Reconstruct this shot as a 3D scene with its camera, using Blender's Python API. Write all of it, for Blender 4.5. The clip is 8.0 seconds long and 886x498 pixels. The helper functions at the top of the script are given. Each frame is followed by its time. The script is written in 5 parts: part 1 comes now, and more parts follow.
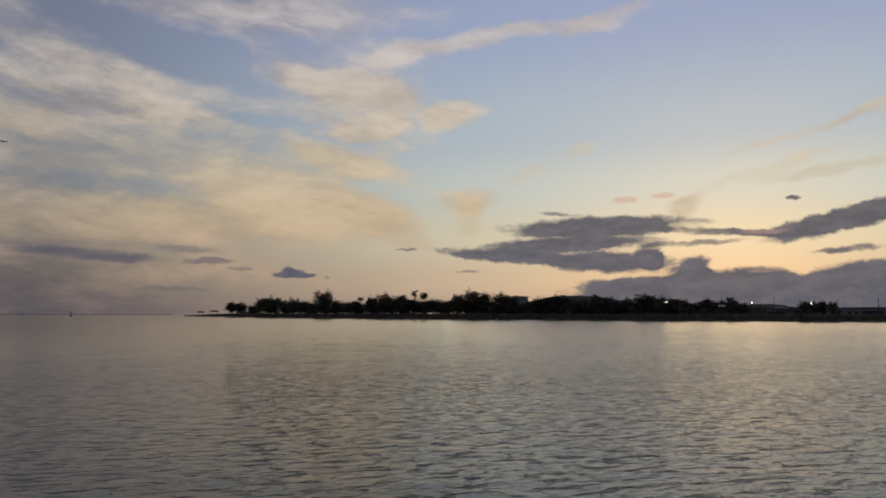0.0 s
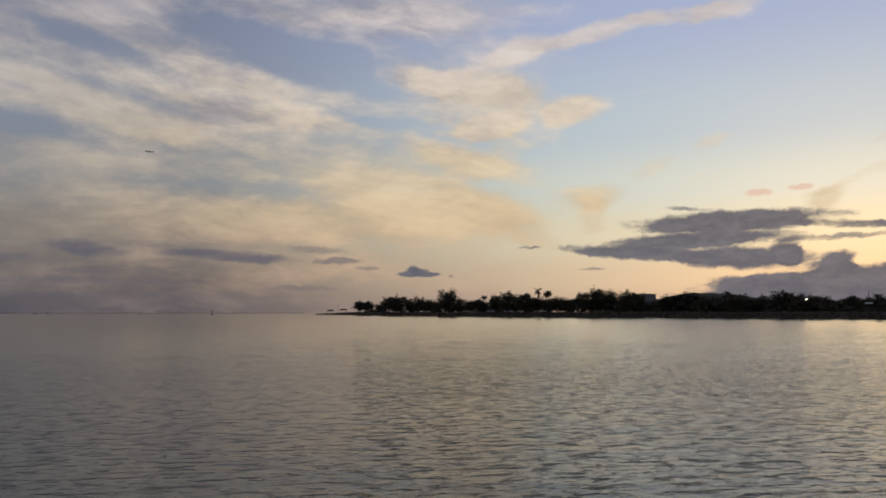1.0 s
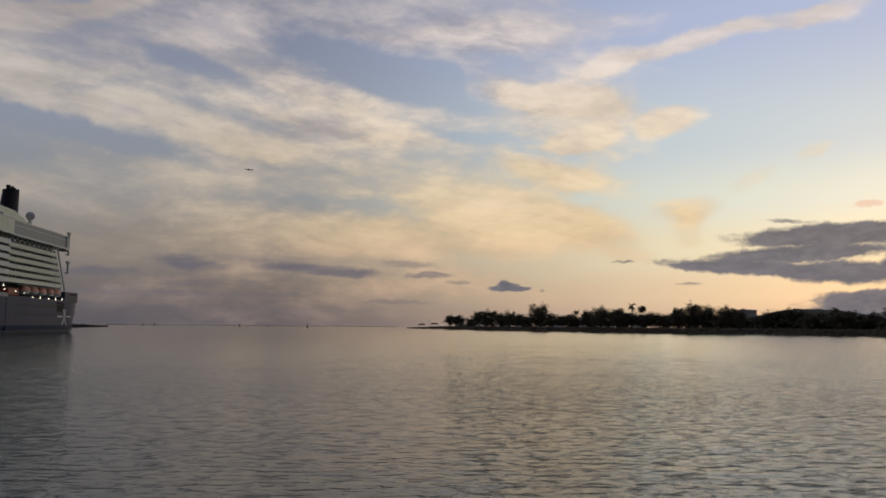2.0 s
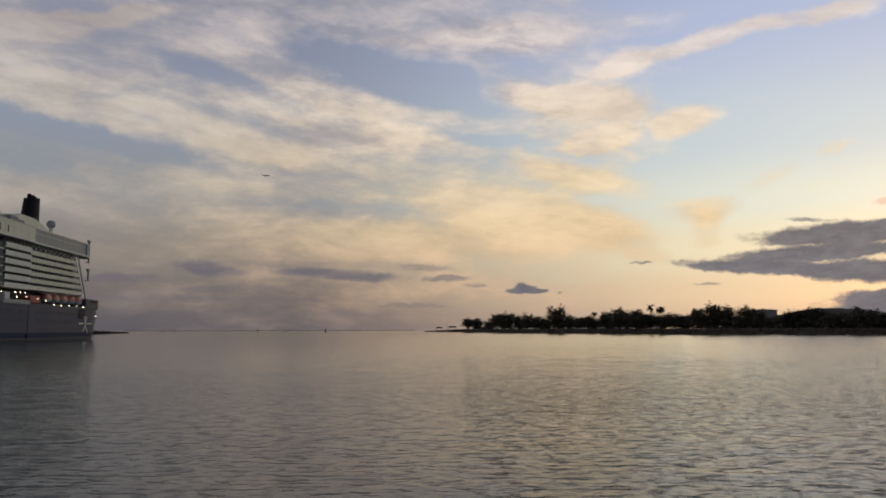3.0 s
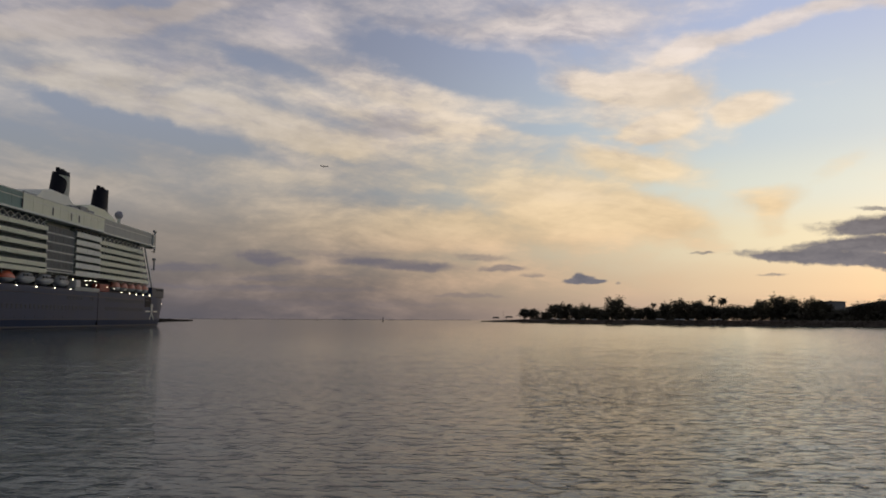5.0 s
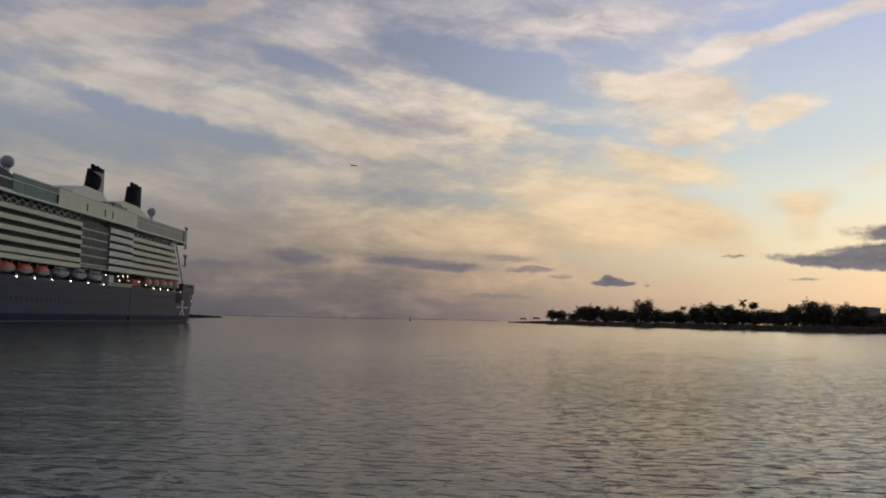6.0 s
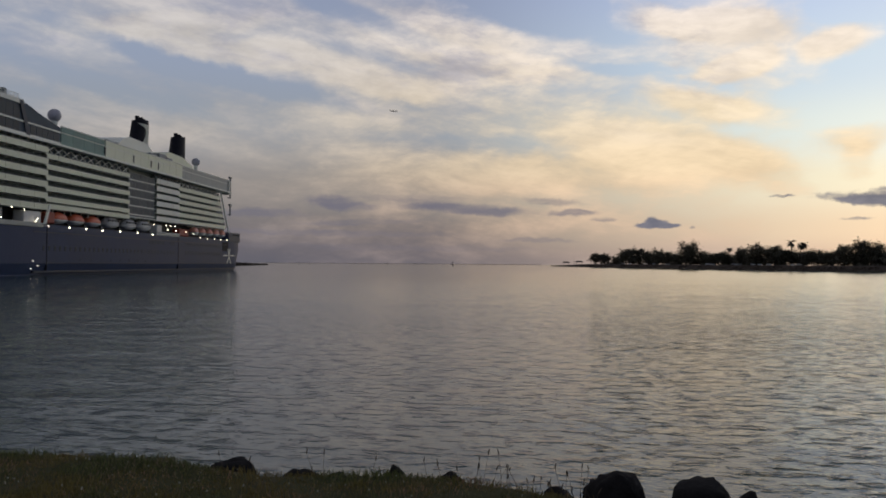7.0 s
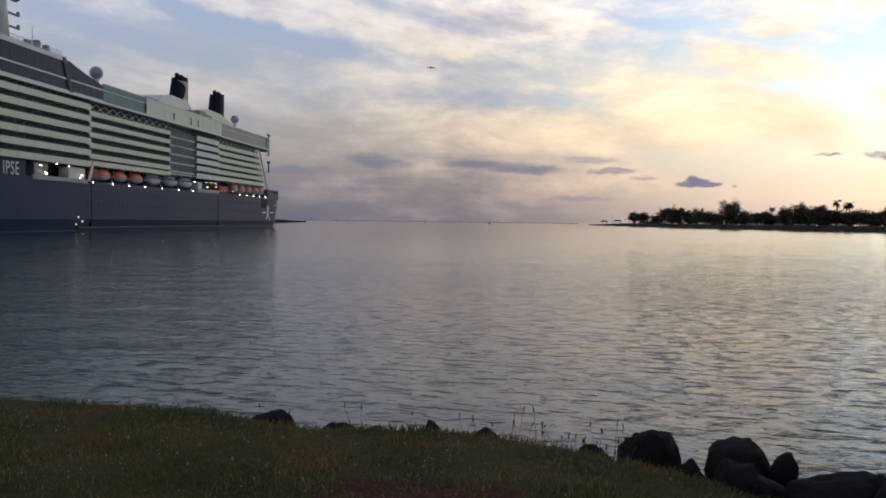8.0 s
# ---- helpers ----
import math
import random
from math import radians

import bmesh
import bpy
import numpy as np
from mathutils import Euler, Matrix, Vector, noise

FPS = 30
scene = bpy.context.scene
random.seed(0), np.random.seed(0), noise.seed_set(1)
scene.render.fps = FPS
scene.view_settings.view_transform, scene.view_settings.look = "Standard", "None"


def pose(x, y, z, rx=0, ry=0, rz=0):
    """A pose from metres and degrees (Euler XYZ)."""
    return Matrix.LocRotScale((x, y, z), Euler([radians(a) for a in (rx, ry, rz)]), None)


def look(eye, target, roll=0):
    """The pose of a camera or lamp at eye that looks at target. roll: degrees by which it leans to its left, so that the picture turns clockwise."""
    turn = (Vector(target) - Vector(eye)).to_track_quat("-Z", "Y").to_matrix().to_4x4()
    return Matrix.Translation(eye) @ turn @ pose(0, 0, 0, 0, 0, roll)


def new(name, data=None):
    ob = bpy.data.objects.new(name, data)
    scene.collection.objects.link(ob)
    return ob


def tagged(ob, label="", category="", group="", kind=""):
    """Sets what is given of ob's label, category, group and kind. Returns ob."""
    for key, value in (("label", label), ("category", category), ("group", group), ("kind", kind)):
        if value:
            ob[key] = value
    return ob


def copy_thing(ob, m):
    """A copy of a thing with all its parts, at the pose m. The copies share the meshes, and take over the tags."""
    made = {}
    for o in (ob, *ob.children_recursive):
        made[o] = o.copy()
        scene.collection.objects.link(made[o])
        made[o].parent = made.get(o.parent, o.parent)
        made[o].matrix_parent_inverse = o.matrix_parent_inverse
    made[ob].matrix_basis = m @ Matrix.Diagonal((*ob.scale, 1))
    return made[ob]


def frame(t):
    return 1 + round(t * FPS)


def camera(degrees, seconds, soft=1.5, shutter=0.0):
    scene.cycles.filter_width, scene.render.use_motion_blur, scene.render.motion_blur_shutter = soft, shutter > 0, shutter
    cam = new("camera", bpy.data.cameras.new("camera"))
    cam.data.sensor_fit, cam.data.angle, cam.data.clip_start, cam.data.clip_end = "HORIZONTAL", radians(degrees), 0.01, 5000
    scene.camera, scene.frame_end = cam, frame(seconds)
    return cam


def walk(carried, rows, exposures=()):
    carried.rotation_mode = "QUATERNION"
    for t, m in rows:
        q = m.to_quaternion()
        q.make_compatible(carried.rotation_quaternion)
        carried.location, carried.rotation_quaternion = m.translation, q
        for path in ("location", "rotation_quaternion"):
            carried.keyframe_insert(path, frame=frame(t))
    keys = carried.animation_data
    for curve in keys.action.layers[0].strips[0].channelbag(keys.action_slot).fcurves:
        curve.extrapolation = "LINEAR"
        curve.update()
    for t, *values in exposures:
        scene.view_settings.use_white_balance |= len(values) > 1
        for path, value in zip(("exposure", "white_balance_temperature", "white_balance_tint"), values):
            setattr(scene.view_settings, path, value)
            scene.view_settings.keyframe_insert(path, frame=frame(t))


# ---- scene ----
EYE, FOV = 3.8, 58.16
cam = camera(FOV, 8.0, soft=1.8)
# seconds, yaw, pitch, roll: a hand-held turn on the spot
ROWS = [
    (0.0, 0.01, 4.68, -0.08), (0.5, 4.80, 4.10, -0.49), (1.0, 8.86, 4.55, -0.00), (1.5, 11.81, 5.08, -0.11),
    (2.0, 15.36, 5.55, -0.48), (2.2, 15.62, 5.51, -0.52), (3.3, 16.94, 5.81, 0.10), (3.5, 16.88, 5.40, -0.10),
    (4.0, 17.39, 6.04, 0.24), (4.5, 19.17, 6.53, -0.11), (4.7, 19.82, 5.52, -0.09), (5.8, 22.29, 4.62, -1.02),
    (6.0, 22.62, 5.02, -1.17), (6.5, 24.38, 3.95, -1.15), (7.0, 25.67, 1.03, -0.43), (7.5, 26.26, -1.02, -0.44),
    (7.6, 26.46, -1.30, -0.58), (8.0, 28.32, -2.01, -0.77),
]
walk(cam, [(t, pose(0, 0, EYE, 90 + pitch, roll, yaw)) for t, yaw, pitch, roll in ROWS],
     exposures=[(0.0, -0.60, 6200, 10), (1.0, -0.36, 6350, 10), (2.0, -0.18, 6600, 10), (3.3, -0.12, 6650, 10), (6.4, -0.09, 6600, 10), (7.0, 0.08, 6200, 10), (7.5, 0.28, 6000, 10), (8.0, 0.48, 5950, 10)])


# ---------------------------------------------------------------- world: dusk sky with cloud
class Nodes:
    """Short-hand for wiring a node tree."""

    def __init__(self, tree):
        self.tree = tree
        tree.nodes.clear()

    def add(self, kind, **settings):
        n = self.tree.nodes.new(kind)
        for k, v in settings.items():
            setattr(n, k, v)
        return n

    def put(self, socket, value):
        if isinstance(value, bpy.types.NodeSocket):
            self.tree.links.new(value, socket)
        else:
            socket.default_value = value

    def math(self, op, a, b=0.0, c=0.0, clamp=False):
        n = self.add("ShaderNodeMath", operation=op, use_clamp=clamp)
        for s, v in zip(n.inputs, (a, b, c)):
            self.put(s, v)
        return n.outputs[0]

    def vmath(self, op, a, b=(0, 0, 0)):
        n = self.add("ShaderNodeVectorMath", operation=op)
        self.put(n.inputs[0], a)
        self.put(n.inputs[1], b)
        return n.outputs[0]

    def xyz(self, x, y, z=0.0):
        n = self.add("ShaderNodeCombineXYZ")
        for s, v in zip(n.inputs, (x, y, z)):
            self.put(s, v)
        return n.outputs[0]

    def noise(self, vector, scale=1.0, detail=4.0, rough=0.55, distortion=0.0, colour=False):
        n = self.add("ShaderNodeTexNoise")
        self.put(n.inputs["Vector"], vector)
        for k, v in (("Scale", scale), ("Detail", detail), ("Roughness", rough), ("Distortion", distortion)):
            n.inputs[k].default_value = v
        return n.outputs["Color" if colour else "Fac"]

    def mapped(self, vector, loc=(0, 0, 0), rot=0.0, scale=(1, 1, 1), kind="TEXTURE"):
        n = self.add("ShaderNodeMapping", vector_type=kind)
        self.put(n.inputs[0], vector)
        n.inputs["Location"].default_value = loc
        n.inputs["Rotation"].default_value = (0, 0, radians(rot))
        n.inputs["Scale"].default_value = scale
        return n.outputs[0]

    def ramp(self, fac, stops, ease="EASE"):
        n = self.add("ShaderNodeValToRGB")
        n.color_ramp.interpolation = ease
        e = n.color_ramp.elements
        while len(e) < len(stops):
            e.new(0.5)
        for el, (p, c) in zip(e, stops):
            el.position = p
            el.color = (c, c, c, 1) if isinstance(c, (int, float)) else (*c, 1)
        self.put(n.inputs[0], fac)
        return n.outputs[0]

    def step(self, v, lo, hi):
        n = self.add("ShaderNodeMapRange", interpolation_type="SMOOTHSTEP")
        self.put(n.inputs["Value"], v)
        n.inputs["From Min"].default_value, n.inputs["From Max"].default_value = lo, hi
        return n.outputs[0]

    def mix(self, fac, a, b, blend="MIX"):
        n = self.add("ShaderNodeMix", data_type="RGBA", blend_type=blend)
        self.put(n.inputs[0], fac)
        for s, v in ((n.inputs[6], a), (n.inputs[7], b)):
            self.put(s, v if isinstance(v, bpy.types.NodeSocket) else (*v, 1))
        return n.outputs[2]


SUN_AZ, SUN_EL = -20.0, 4.0   # degrees to the left of +y, and up


def build_sky():
    world = bpy.data.worlds.new("dusk_sky")
    scene.world = world
    world.use_nodes = True
    k = Nodes(world.node_tree)
    way = k.add("ShaderNodeTexCoord").outputs["Generated"]
    sep = k.add("ShaderNodeSeparateXYZ")
    k.put(sep.inputs[0], way)
    x, y, z = sep.outputs
    deg = 180 / math.pi
    u = k.math("MULTIPLY", k.math("ARCTAN2", x, y), deg)      # degrees to the right of +y
    v = k.math("MULTIPLY", k.math("ARCSINE", z), deg)         # degrees up
    flat = k.xyz(u, v)
    # the cloud sheet, seen in perspective
    zz = k.math("ADD", k.math("MAXIMUM", z, 0.0), 0.09)
    sheet = k.xyz(k.math("DIVIDE", x, zz), k.math("DIVIDE", y, zz))

    def wobble(base, scale, amount, detail=3.0):
        n = k.noise(base, scale, detail, colour=True)
        n = k.vmath("SUBTRACT", n, (0.5, 0.5, 0.5))
        return k.vmath("ADD", base, k.vmath("MULTIPLY", n, amount))

    def blobs(base, rows):
        total = None
        for cu, cv, su, sv, turn, amount in rows:
            g = k.add("ShaderNodeTexGradient", gradient_type="SPHERICAL")
            k.put(g.inputs[0], k.mapped(base, (cu, cv, 0), turn, (su, sv, 1)))
            e = k.math("MULTIPLY", k.step(g.outputs["Fac"], 0.0, 0.75), amount)
            total = e if total is None else k.math("ADD", total, e)
        return total

    # clear air: bluer above, cream towards the sun's horizon, dull mauve away from it
    v01 = k.math("DIVIDE", v, 40.0, clamp=True)
    near = k.ramp(v01, [(0.0, (0.56, 0.43, 0.34)), (0.06, (0.72, 0.58, 0.42)), (0.14, (0.80, 0.74, 0.55)),
                        (0.22, (0.70, 0.76, 0.70)), (0.32, (0.56, 0.66, 0.73)), (0.52, (0.44, 0.52, 0.74)), (0.72, (0.23, 0.27, 0.38)), (1.0, (0.12, 0.13, 0.17))])
    away = k.ramp(v01, [(0.0, (0.11, 0.108, 0.13)), (0.05, (0.135, 0.125, 0.14)), (0.13, (0.24, 0.215, 0.205)),
                        (0.25, (0.27, 0.29, 0.33)), (0.36, (0.27, 0.305, 0.39)), (0.52, (0.235, 0.265, 0.37)), (0.72, (0.15, 0.17, 0.24)), (1.0, (0.09, 0.10, 0.13))])
    # 1 towards the sun, 0 on the far side
    turn = k.math("COSINE", k.math("MULTIPLY", k.math("ADD", u, SUN_AZ), math.pi / 180))
    side = k.step(turn, 0.66, 1.0)
    air = k.mix(side, away, near)
    sky = k.add("ShaderNodeTexSky", sky_type="NISHITA", sun_disc=False, sun_elevation=radians(SUN_EL), sun_rotation=radians(-SUN_AZ), dust_density=2.0)
    air = k.mix(1.0, air, k.mix(1.0, sky.outputs[0], (0.012, 0.012, 0.012), "MULTIPLY"), "ADD")

    # high thin cloud: fluffed sheets and a long wing, open to the blue between them
    bent = wobble(wobble(flat, 0.12, (3.6, 2.0, 0)), 0.45, (1.7, 1.2, 0), 6.0)
    sheet_cover = blobs(bent, [
        (-24, 9.0, 34, 6, 0, 0.20), (-34, 19, 34, 6, 4, 0.22), (-25.4, 15.7, 9.8, 2.6, -8, 0.45), (-21.8, 13.9, 9.2, 1.5, -6, 0.65), (-27.6, 12.8, 7.9, 1.2, 0, 0.45),
        (-9.2, 16.5, 7.2, 1.5, -6, 0.5), (-5.2, 15.7, 7.2, 1.6, -8, 0.6), (-10.7, 8.2, 11, 2.4, -8, 0.5), (-18, 6.4, 18, 2.0, 0, 0.4), (-3.8, 6.3, 4.6, 2.0, -20, 0.5),
        (-7.5, 10.9, 5.9, 1.7, -12, 0.75), (-10.5, 20.8, 17, 1.8, 0, 0.35), (-5.5, 15.6, 10, 2.6, -8, 0.40), (-6, 13.0, 8, 2.0, -6, 0.22),
    ])
    far_cover = blobs(bent, [
        (-46.7, 18.8, 11.8, 1.2, 14, 0.6), (-41, 20.4, 9, 0.8, 12, 0.45), (-37.6, 14.3, 14.4, 1.4, -6, 0.55), (-44.7, 15.8, 9.8, 1.2, 10, 0.4), (-32, 12.8, 9.2, 1.1, -8, 0.4),
        (-48, 8.8, 10.5, 1.7, 0, 0.25), (-42, 13.0, 12.5, 1.0, -12, -0.6), (-49, 11.4, 9.8, 1.0, -10, -0.4), (-19.8, 18.1, 11.5, 2.3, -14, -0.95), (-24.1, 8.6, 9.8, 0.9, -4, -0.3),
        (-31, 16.9, 9, 1.1, -16, -0.5), (-13, 13.4, 7.2, 0.6, -6, -0.35),
    ])
    puffs = blobs(wobble(flat, 0.5, (1.3, 1.0, 0), 6.0), [
        (-5.3, 13.2, 3.8, 1.2, 12, 0.95), (0.7, 14.2, 3.2, 1.5, 12, 1.1), (-3.2, 18.4, 3.6, 1.2, 16, 0.8), (2.3, 19.4, 6.4, 1.0, 11, 0.95), (8.9, 20.0, 5.8, 0.9, -2, 0.9), (12.3, 20.7, 4.4, 1.1, 14, 0.8),
        (-7.6, 12.0, 3.9, 0.75, -14, -0.6), (-5.6, 9.2, 2.4, 0.8, 0, -0.2), (1.9, 8.2, 3.8, 1.4, 5, 0.75), (1.9, 6.6, 1.9, 2.0, 0, 0.6), (6.0, 10.1, 3.3, 0.95, 24, 0.5), (10.0, 11.6, 1.9, 0.8, 14, 0.55),
    ])
    streaks = blobs(bent, [
        (23.6, 11.6, 6.5, 0.55, 13, 0.55), (21.7, 9.3, 8.5, 0.7, 14, 0.45), (26.5, 9.3, 7.2, 0.7, 8, 0.7), (28.6, 12.8, 4.0, 0.7, 14, 0.5), (26.2, 18, 4, 0.5, 14, 0.4), (34, 13, 10, 2.0, 10, 0.6),
        (16.8, 7.4, 2.7, 1.2, 8, 0.8),
    ])
    cover = k.math("ADD", k.math("ADD", sheet_cover, far_cover), k.math("ADD", puffs, streaks))
    sep2 = k.add("ShaderNodeSeparateXYZ")
    k.put(sep2.inputs[0], bent)
    cover = k.math("ADD", cover, k.math("SUBTRACT", k.math("MULTIPLY", k.step(sep2.outputs[0], 3.0, -8.0), 0.52), 0.30))
    cover = k.math("ADD", cover, k.math("MULTIPLY", k.step(v, 21.0, 32.0), 0.4))
    comb = k.noise(k.mapped(wobble(flat, 0.07, (5.0, 3.0, 0), 1.0), (0, 0, 0), -7, (6.0, 1.4, 1)), 0.75, 7.0, 0.60)
    fluff = k.noise(k.mapped(wobble(flat, 0.25, (2.6, 2.0, 0)), (0, 0, 0), 4, (3.2, 1.25, 1)), 0.46, 9.0, 0.60)
    far_comb = k.noise(k.mapped(wobble(sheet, 0.5, (1.4, 1.4, 0)), (0, 0, 0), 62, (2.6, 0.55, 1)), 1.2, 6.0, 0.6)
    comb = k.mix(k.step(v, 18.0, 34.0), comb, far_comb)
    grain = k.math("ADD", k.math("MULTIPLY", comb, 0.46), k.math("MULTIPLY", fluff, 0.70))
    ragged = k.math("MULTIPLY", k.math("SUBTRACT", grain, 0.565), 2.1)
    high = k.step(k.math("ADD", cover, ragged), -0.14, 0.92)
    lit = k.ramp(v01, [(0.0, (0.46, 0.34, 0.27)), (0.09, (0.80, 0.54, 0.34)), (0.18, (0.90, 0.68, 0.42)), (0.26, (0.93, 0.74, 0.49)),
                       (0.38, (0.92, 0.77, 0.61)), (0.50, (0.80, 0.71, 0.67)), (0.65, (0.42, 0.40, 0.42)), (1.0, (0.24, 0.23, 0.25))])
    dull = k.ramp(v01, [(0.0, (0.15, 0.135, 0.15)), (0.12, (0.32, 0.275, 0.245)), (0.24, (0.46, 0.41, 0.36)),
                        (0.38, (0.57, 0.52, 0.47)), (0.50, (0.50, 0.45, 0.44)), (1.0, (0.20, 0.20, 0.22))])
    glow = k.mix(k.step(turn, 0.42, 0.95), dull, lit)
    thick = k.noise(k.mapped(wobble(flat, 0.2, (3, 2, 0)), (5, 3, 0), -6, (5.0, 1.6, 1)), 0.7, 6.0, 0.6)
    shaded = k.math("MULTIPLY", k.step(thick, 0.44, 0.68), k.math("MULTIPLY", k.step(v, 7.0, 15.0), k.step(u, 0.0, -12.0)))
    glow = k.mix(k.math("MULTIPLY", shaded, 0.72), glow, (0.34, 0.33, 0.39))
    bright = k.math("ADD", k.math("MULTIPLY", k.step(k.math("ADD", k.math("MULTIPLY", comb, 0.5), k.math("MULTIPLY", fluff, 0.5)), 0.36, 0.66), 0.34), 0.82)
    glow = k.mix(1.0, glow, k.xyz(bright, bright, bright), "MULTIPLY")
    col = k.mix(k.math("MULTIPLY", high, 0.94), air, glow)

    # low grey streaks over the open sea
    lowbent = wobble(flat, 0.7, (2.2, 0.7, 0), 6.0)
    streak = k.noise(k.mapped(lowbent, (0, 0, 0), 0, (4.0, 0.6, 1)), 1.0, 6.0, 0.62)
    bars = blobs(lowbent, [
        (-24.3, 3.95, 8.5, 0.62, -3, 1.0), (-18.0, 4.45, 3.4, 0.42, -3, 0.85), (-16.3, 3.65, 2.4, 0.42, 0, 0.95), (-14.4, 3.15, 1.6, 0.3, 0, 0.75), (-33.2, 4.15, 3.6, 0.75, -6, 1.05), (-38.6, 3.45, 5.0, 0.55, 0, 0.9),
        (-34, 2.1, 15, 0.42, 0, 0.65), (-19.1, 1.68, 5.0, 0.28, 0, 0.65), (-31.6, 2.9, 8.0, 0.36, 2, 0.6), (-50, 3.2, 9, 0.8, 0, 0.9), (-30, 1.1, 22, 0.5, 0, 0.45), (-28, 4.7, 8, 0.35, 0, 0.5),
    ])
    bars = k.step(k.math("MULTIPLY", bars, k.math("MULTIPLY", streak, 2.0)), 0.14, 1.35)
    col = k.mix(k.math("MULTIPLY", bars, 0.85), col, k.mix(side, (0.15, 0.142, 0.178), (0.22, 0.195, 0.215)))
    # dark heaped cloud under the sun, in thin tiers over a low bank
    heap = wobble(wobble(flat, 0.5, (1.6, 0.34, 0), 3.0), 1.5, (0.8, 0.42, 0), 5.0)
    tiers = blobs(heap, [
        (11.1, 6.24, 9.5, 0.98, 1, 1.1), (19.8, 5.6, 6.4, 0.42, -3, 0.75), (25.7, 5.83, 6.2, 1.1, 10, 1.0), (28.5, 6.6, 3.9, 1.05, 14, 1.0), (8.7, 4.96, 9.2, 0.6, 1, 1.0), (4.9, 4.1, 7.9, 0.66, -4, 1.0),
        (12.1, 3.6, 6.2, 1.0, 0, 1.1), (14.6, 4.0, 1.3, 1.2, 0, 1.0), (17.8, 3.3, 1.4, 1.2, 0, 1.0), (17.9, 2.7, 4.3, 0.7, 0, 0.9), (22, 2.9, 2.8, 0.6, 0, 0.8), (28.2, 2.84, 3.9, 0.9, 0, 0.9),
        (27, 4.2, 3.6, 0.4, 2, 0.7), (10.2, 5.6, 7.5, 0.9, 1, 0.45), (9.0, 4.4, 6.5, 0.8, 0, 0.45), (23.9, 7.7, 0.7, 0.22, 0, 0.8), (33, 7.0, 5, 1.0, 8, 0.9),
    ])
    low = blobs(heap, [
        (21.8, 0.9, 19.7, 2.1, 1, 1.3), (13.4, 2.2, 5.9, 0.66, 2, 0.8), (27.5, 1.2, 11.1, 2.1, 0, 1.2), (15.7, 1.4, 8.5, 1.2, 0, 0.5), (8.2, 7.15, 2.4, 0.22, -3, 0.55), (17.6, 4.9, 4.6, 0.35, 2, 0.5), (40, 2.0, 16, 2.6, 0, 1.2),
    ])
    small = blobs(wobble(flat, 1.6, (0.5, 0.35, 0), 5.0), [(-10.95, 2.98, 0.8, 0.55, 0, 1.0), (-10.3, 2.85, 0.9, 0.42, 0, 0.8), (-11.5, 2.72, 1.0, 0.28, 0, 0.9), (-9.7, 2.70, 1.0, 0.26, 0, 0.9), (-8.3, 2.57, 0.4, 0.2, 0, 0.5), (-2.7, 4.63, 1.3, 0.17, 0, 0.6), (1.7, 3.06, 1.7, 0.17, 0, 0.5)])
    mass = k.math("ADD", k.math("MINIMUM", k.math("ADD", tiers, low), 1.15), small)
    lump = k.noise(k.mapped(heap, (0, 0, 0), 3, (2.2, 0.8, 1)), 1.1, 7.0, 0.64)
    billow = k.math("ADD", k.math("MULTIPLY", mass, 1.15), k.math("MULTIPLY", k.math("SUBTRACT", lump, 0.5), 1.7))
    dark = k.math("MULTIPLY", k.step(billow, 0.14, 0.98), k.step(mass, 0.04, 0.34))
    shade = k.ramp(k.math("DIVIDE", v, 9.0, clamp=True), [(0.0, (0.12, 0.135, 0.18)), (0.35, (0.135, 0.138, 0.175)), (0.75, (0.14, 0.13, 0.155)), (1.0, (0.25, 0.20, 0.20))])
    col = k.mix(k.math("MULTIPLY", dark, 0.95), col, k.mix(k.math("MULTIPLY", k.step(lump, 0.36, 0.66), 0.5), shade, (0.27, 0.25, 0.27)))
    pink = k.step(blobs(heap, [(12.9, 7.95, 1.3, 0.42, 0, 1.0), (15.6, 8.25, 1.3, 0.34, 0, 1.0), (22.0, 5.6, 2.6, 0.35, 0, 0.6)]), 0.15, 1.0)
    col = k.mix(k.math("MULTIPLY", pink, 0.6), col, (1.0, 0.58, 0.42))

    bg = k.add("ShaderNodeBackground")
    k.put(bg.inputs["Color"], col)
    bg.inputs["Strength"].default_value = 1.0
    out = k.add("ShaderNodeOutputWorld")
    k.tree.links.new(bg.outputs[0], out.inputs[0])


build_sky()
sun = new("low_sun", bpy.data.lights.new("low_sun", "SUN"))
sun.data.energy, sun.data.angle, sun.data.color = 0.05, radians(40), (1.0, 0.78, 0.55)
a_sun, e_sun = radians(SUN_AZ), radians(SUN_EL)
sun.matrix_world = look((0, 0, 0), (math.sin(a_sun) * math.cos(e_sun), -math.cos(a_sun) * math.cos(e_sun), -math.sin(e_sun)))


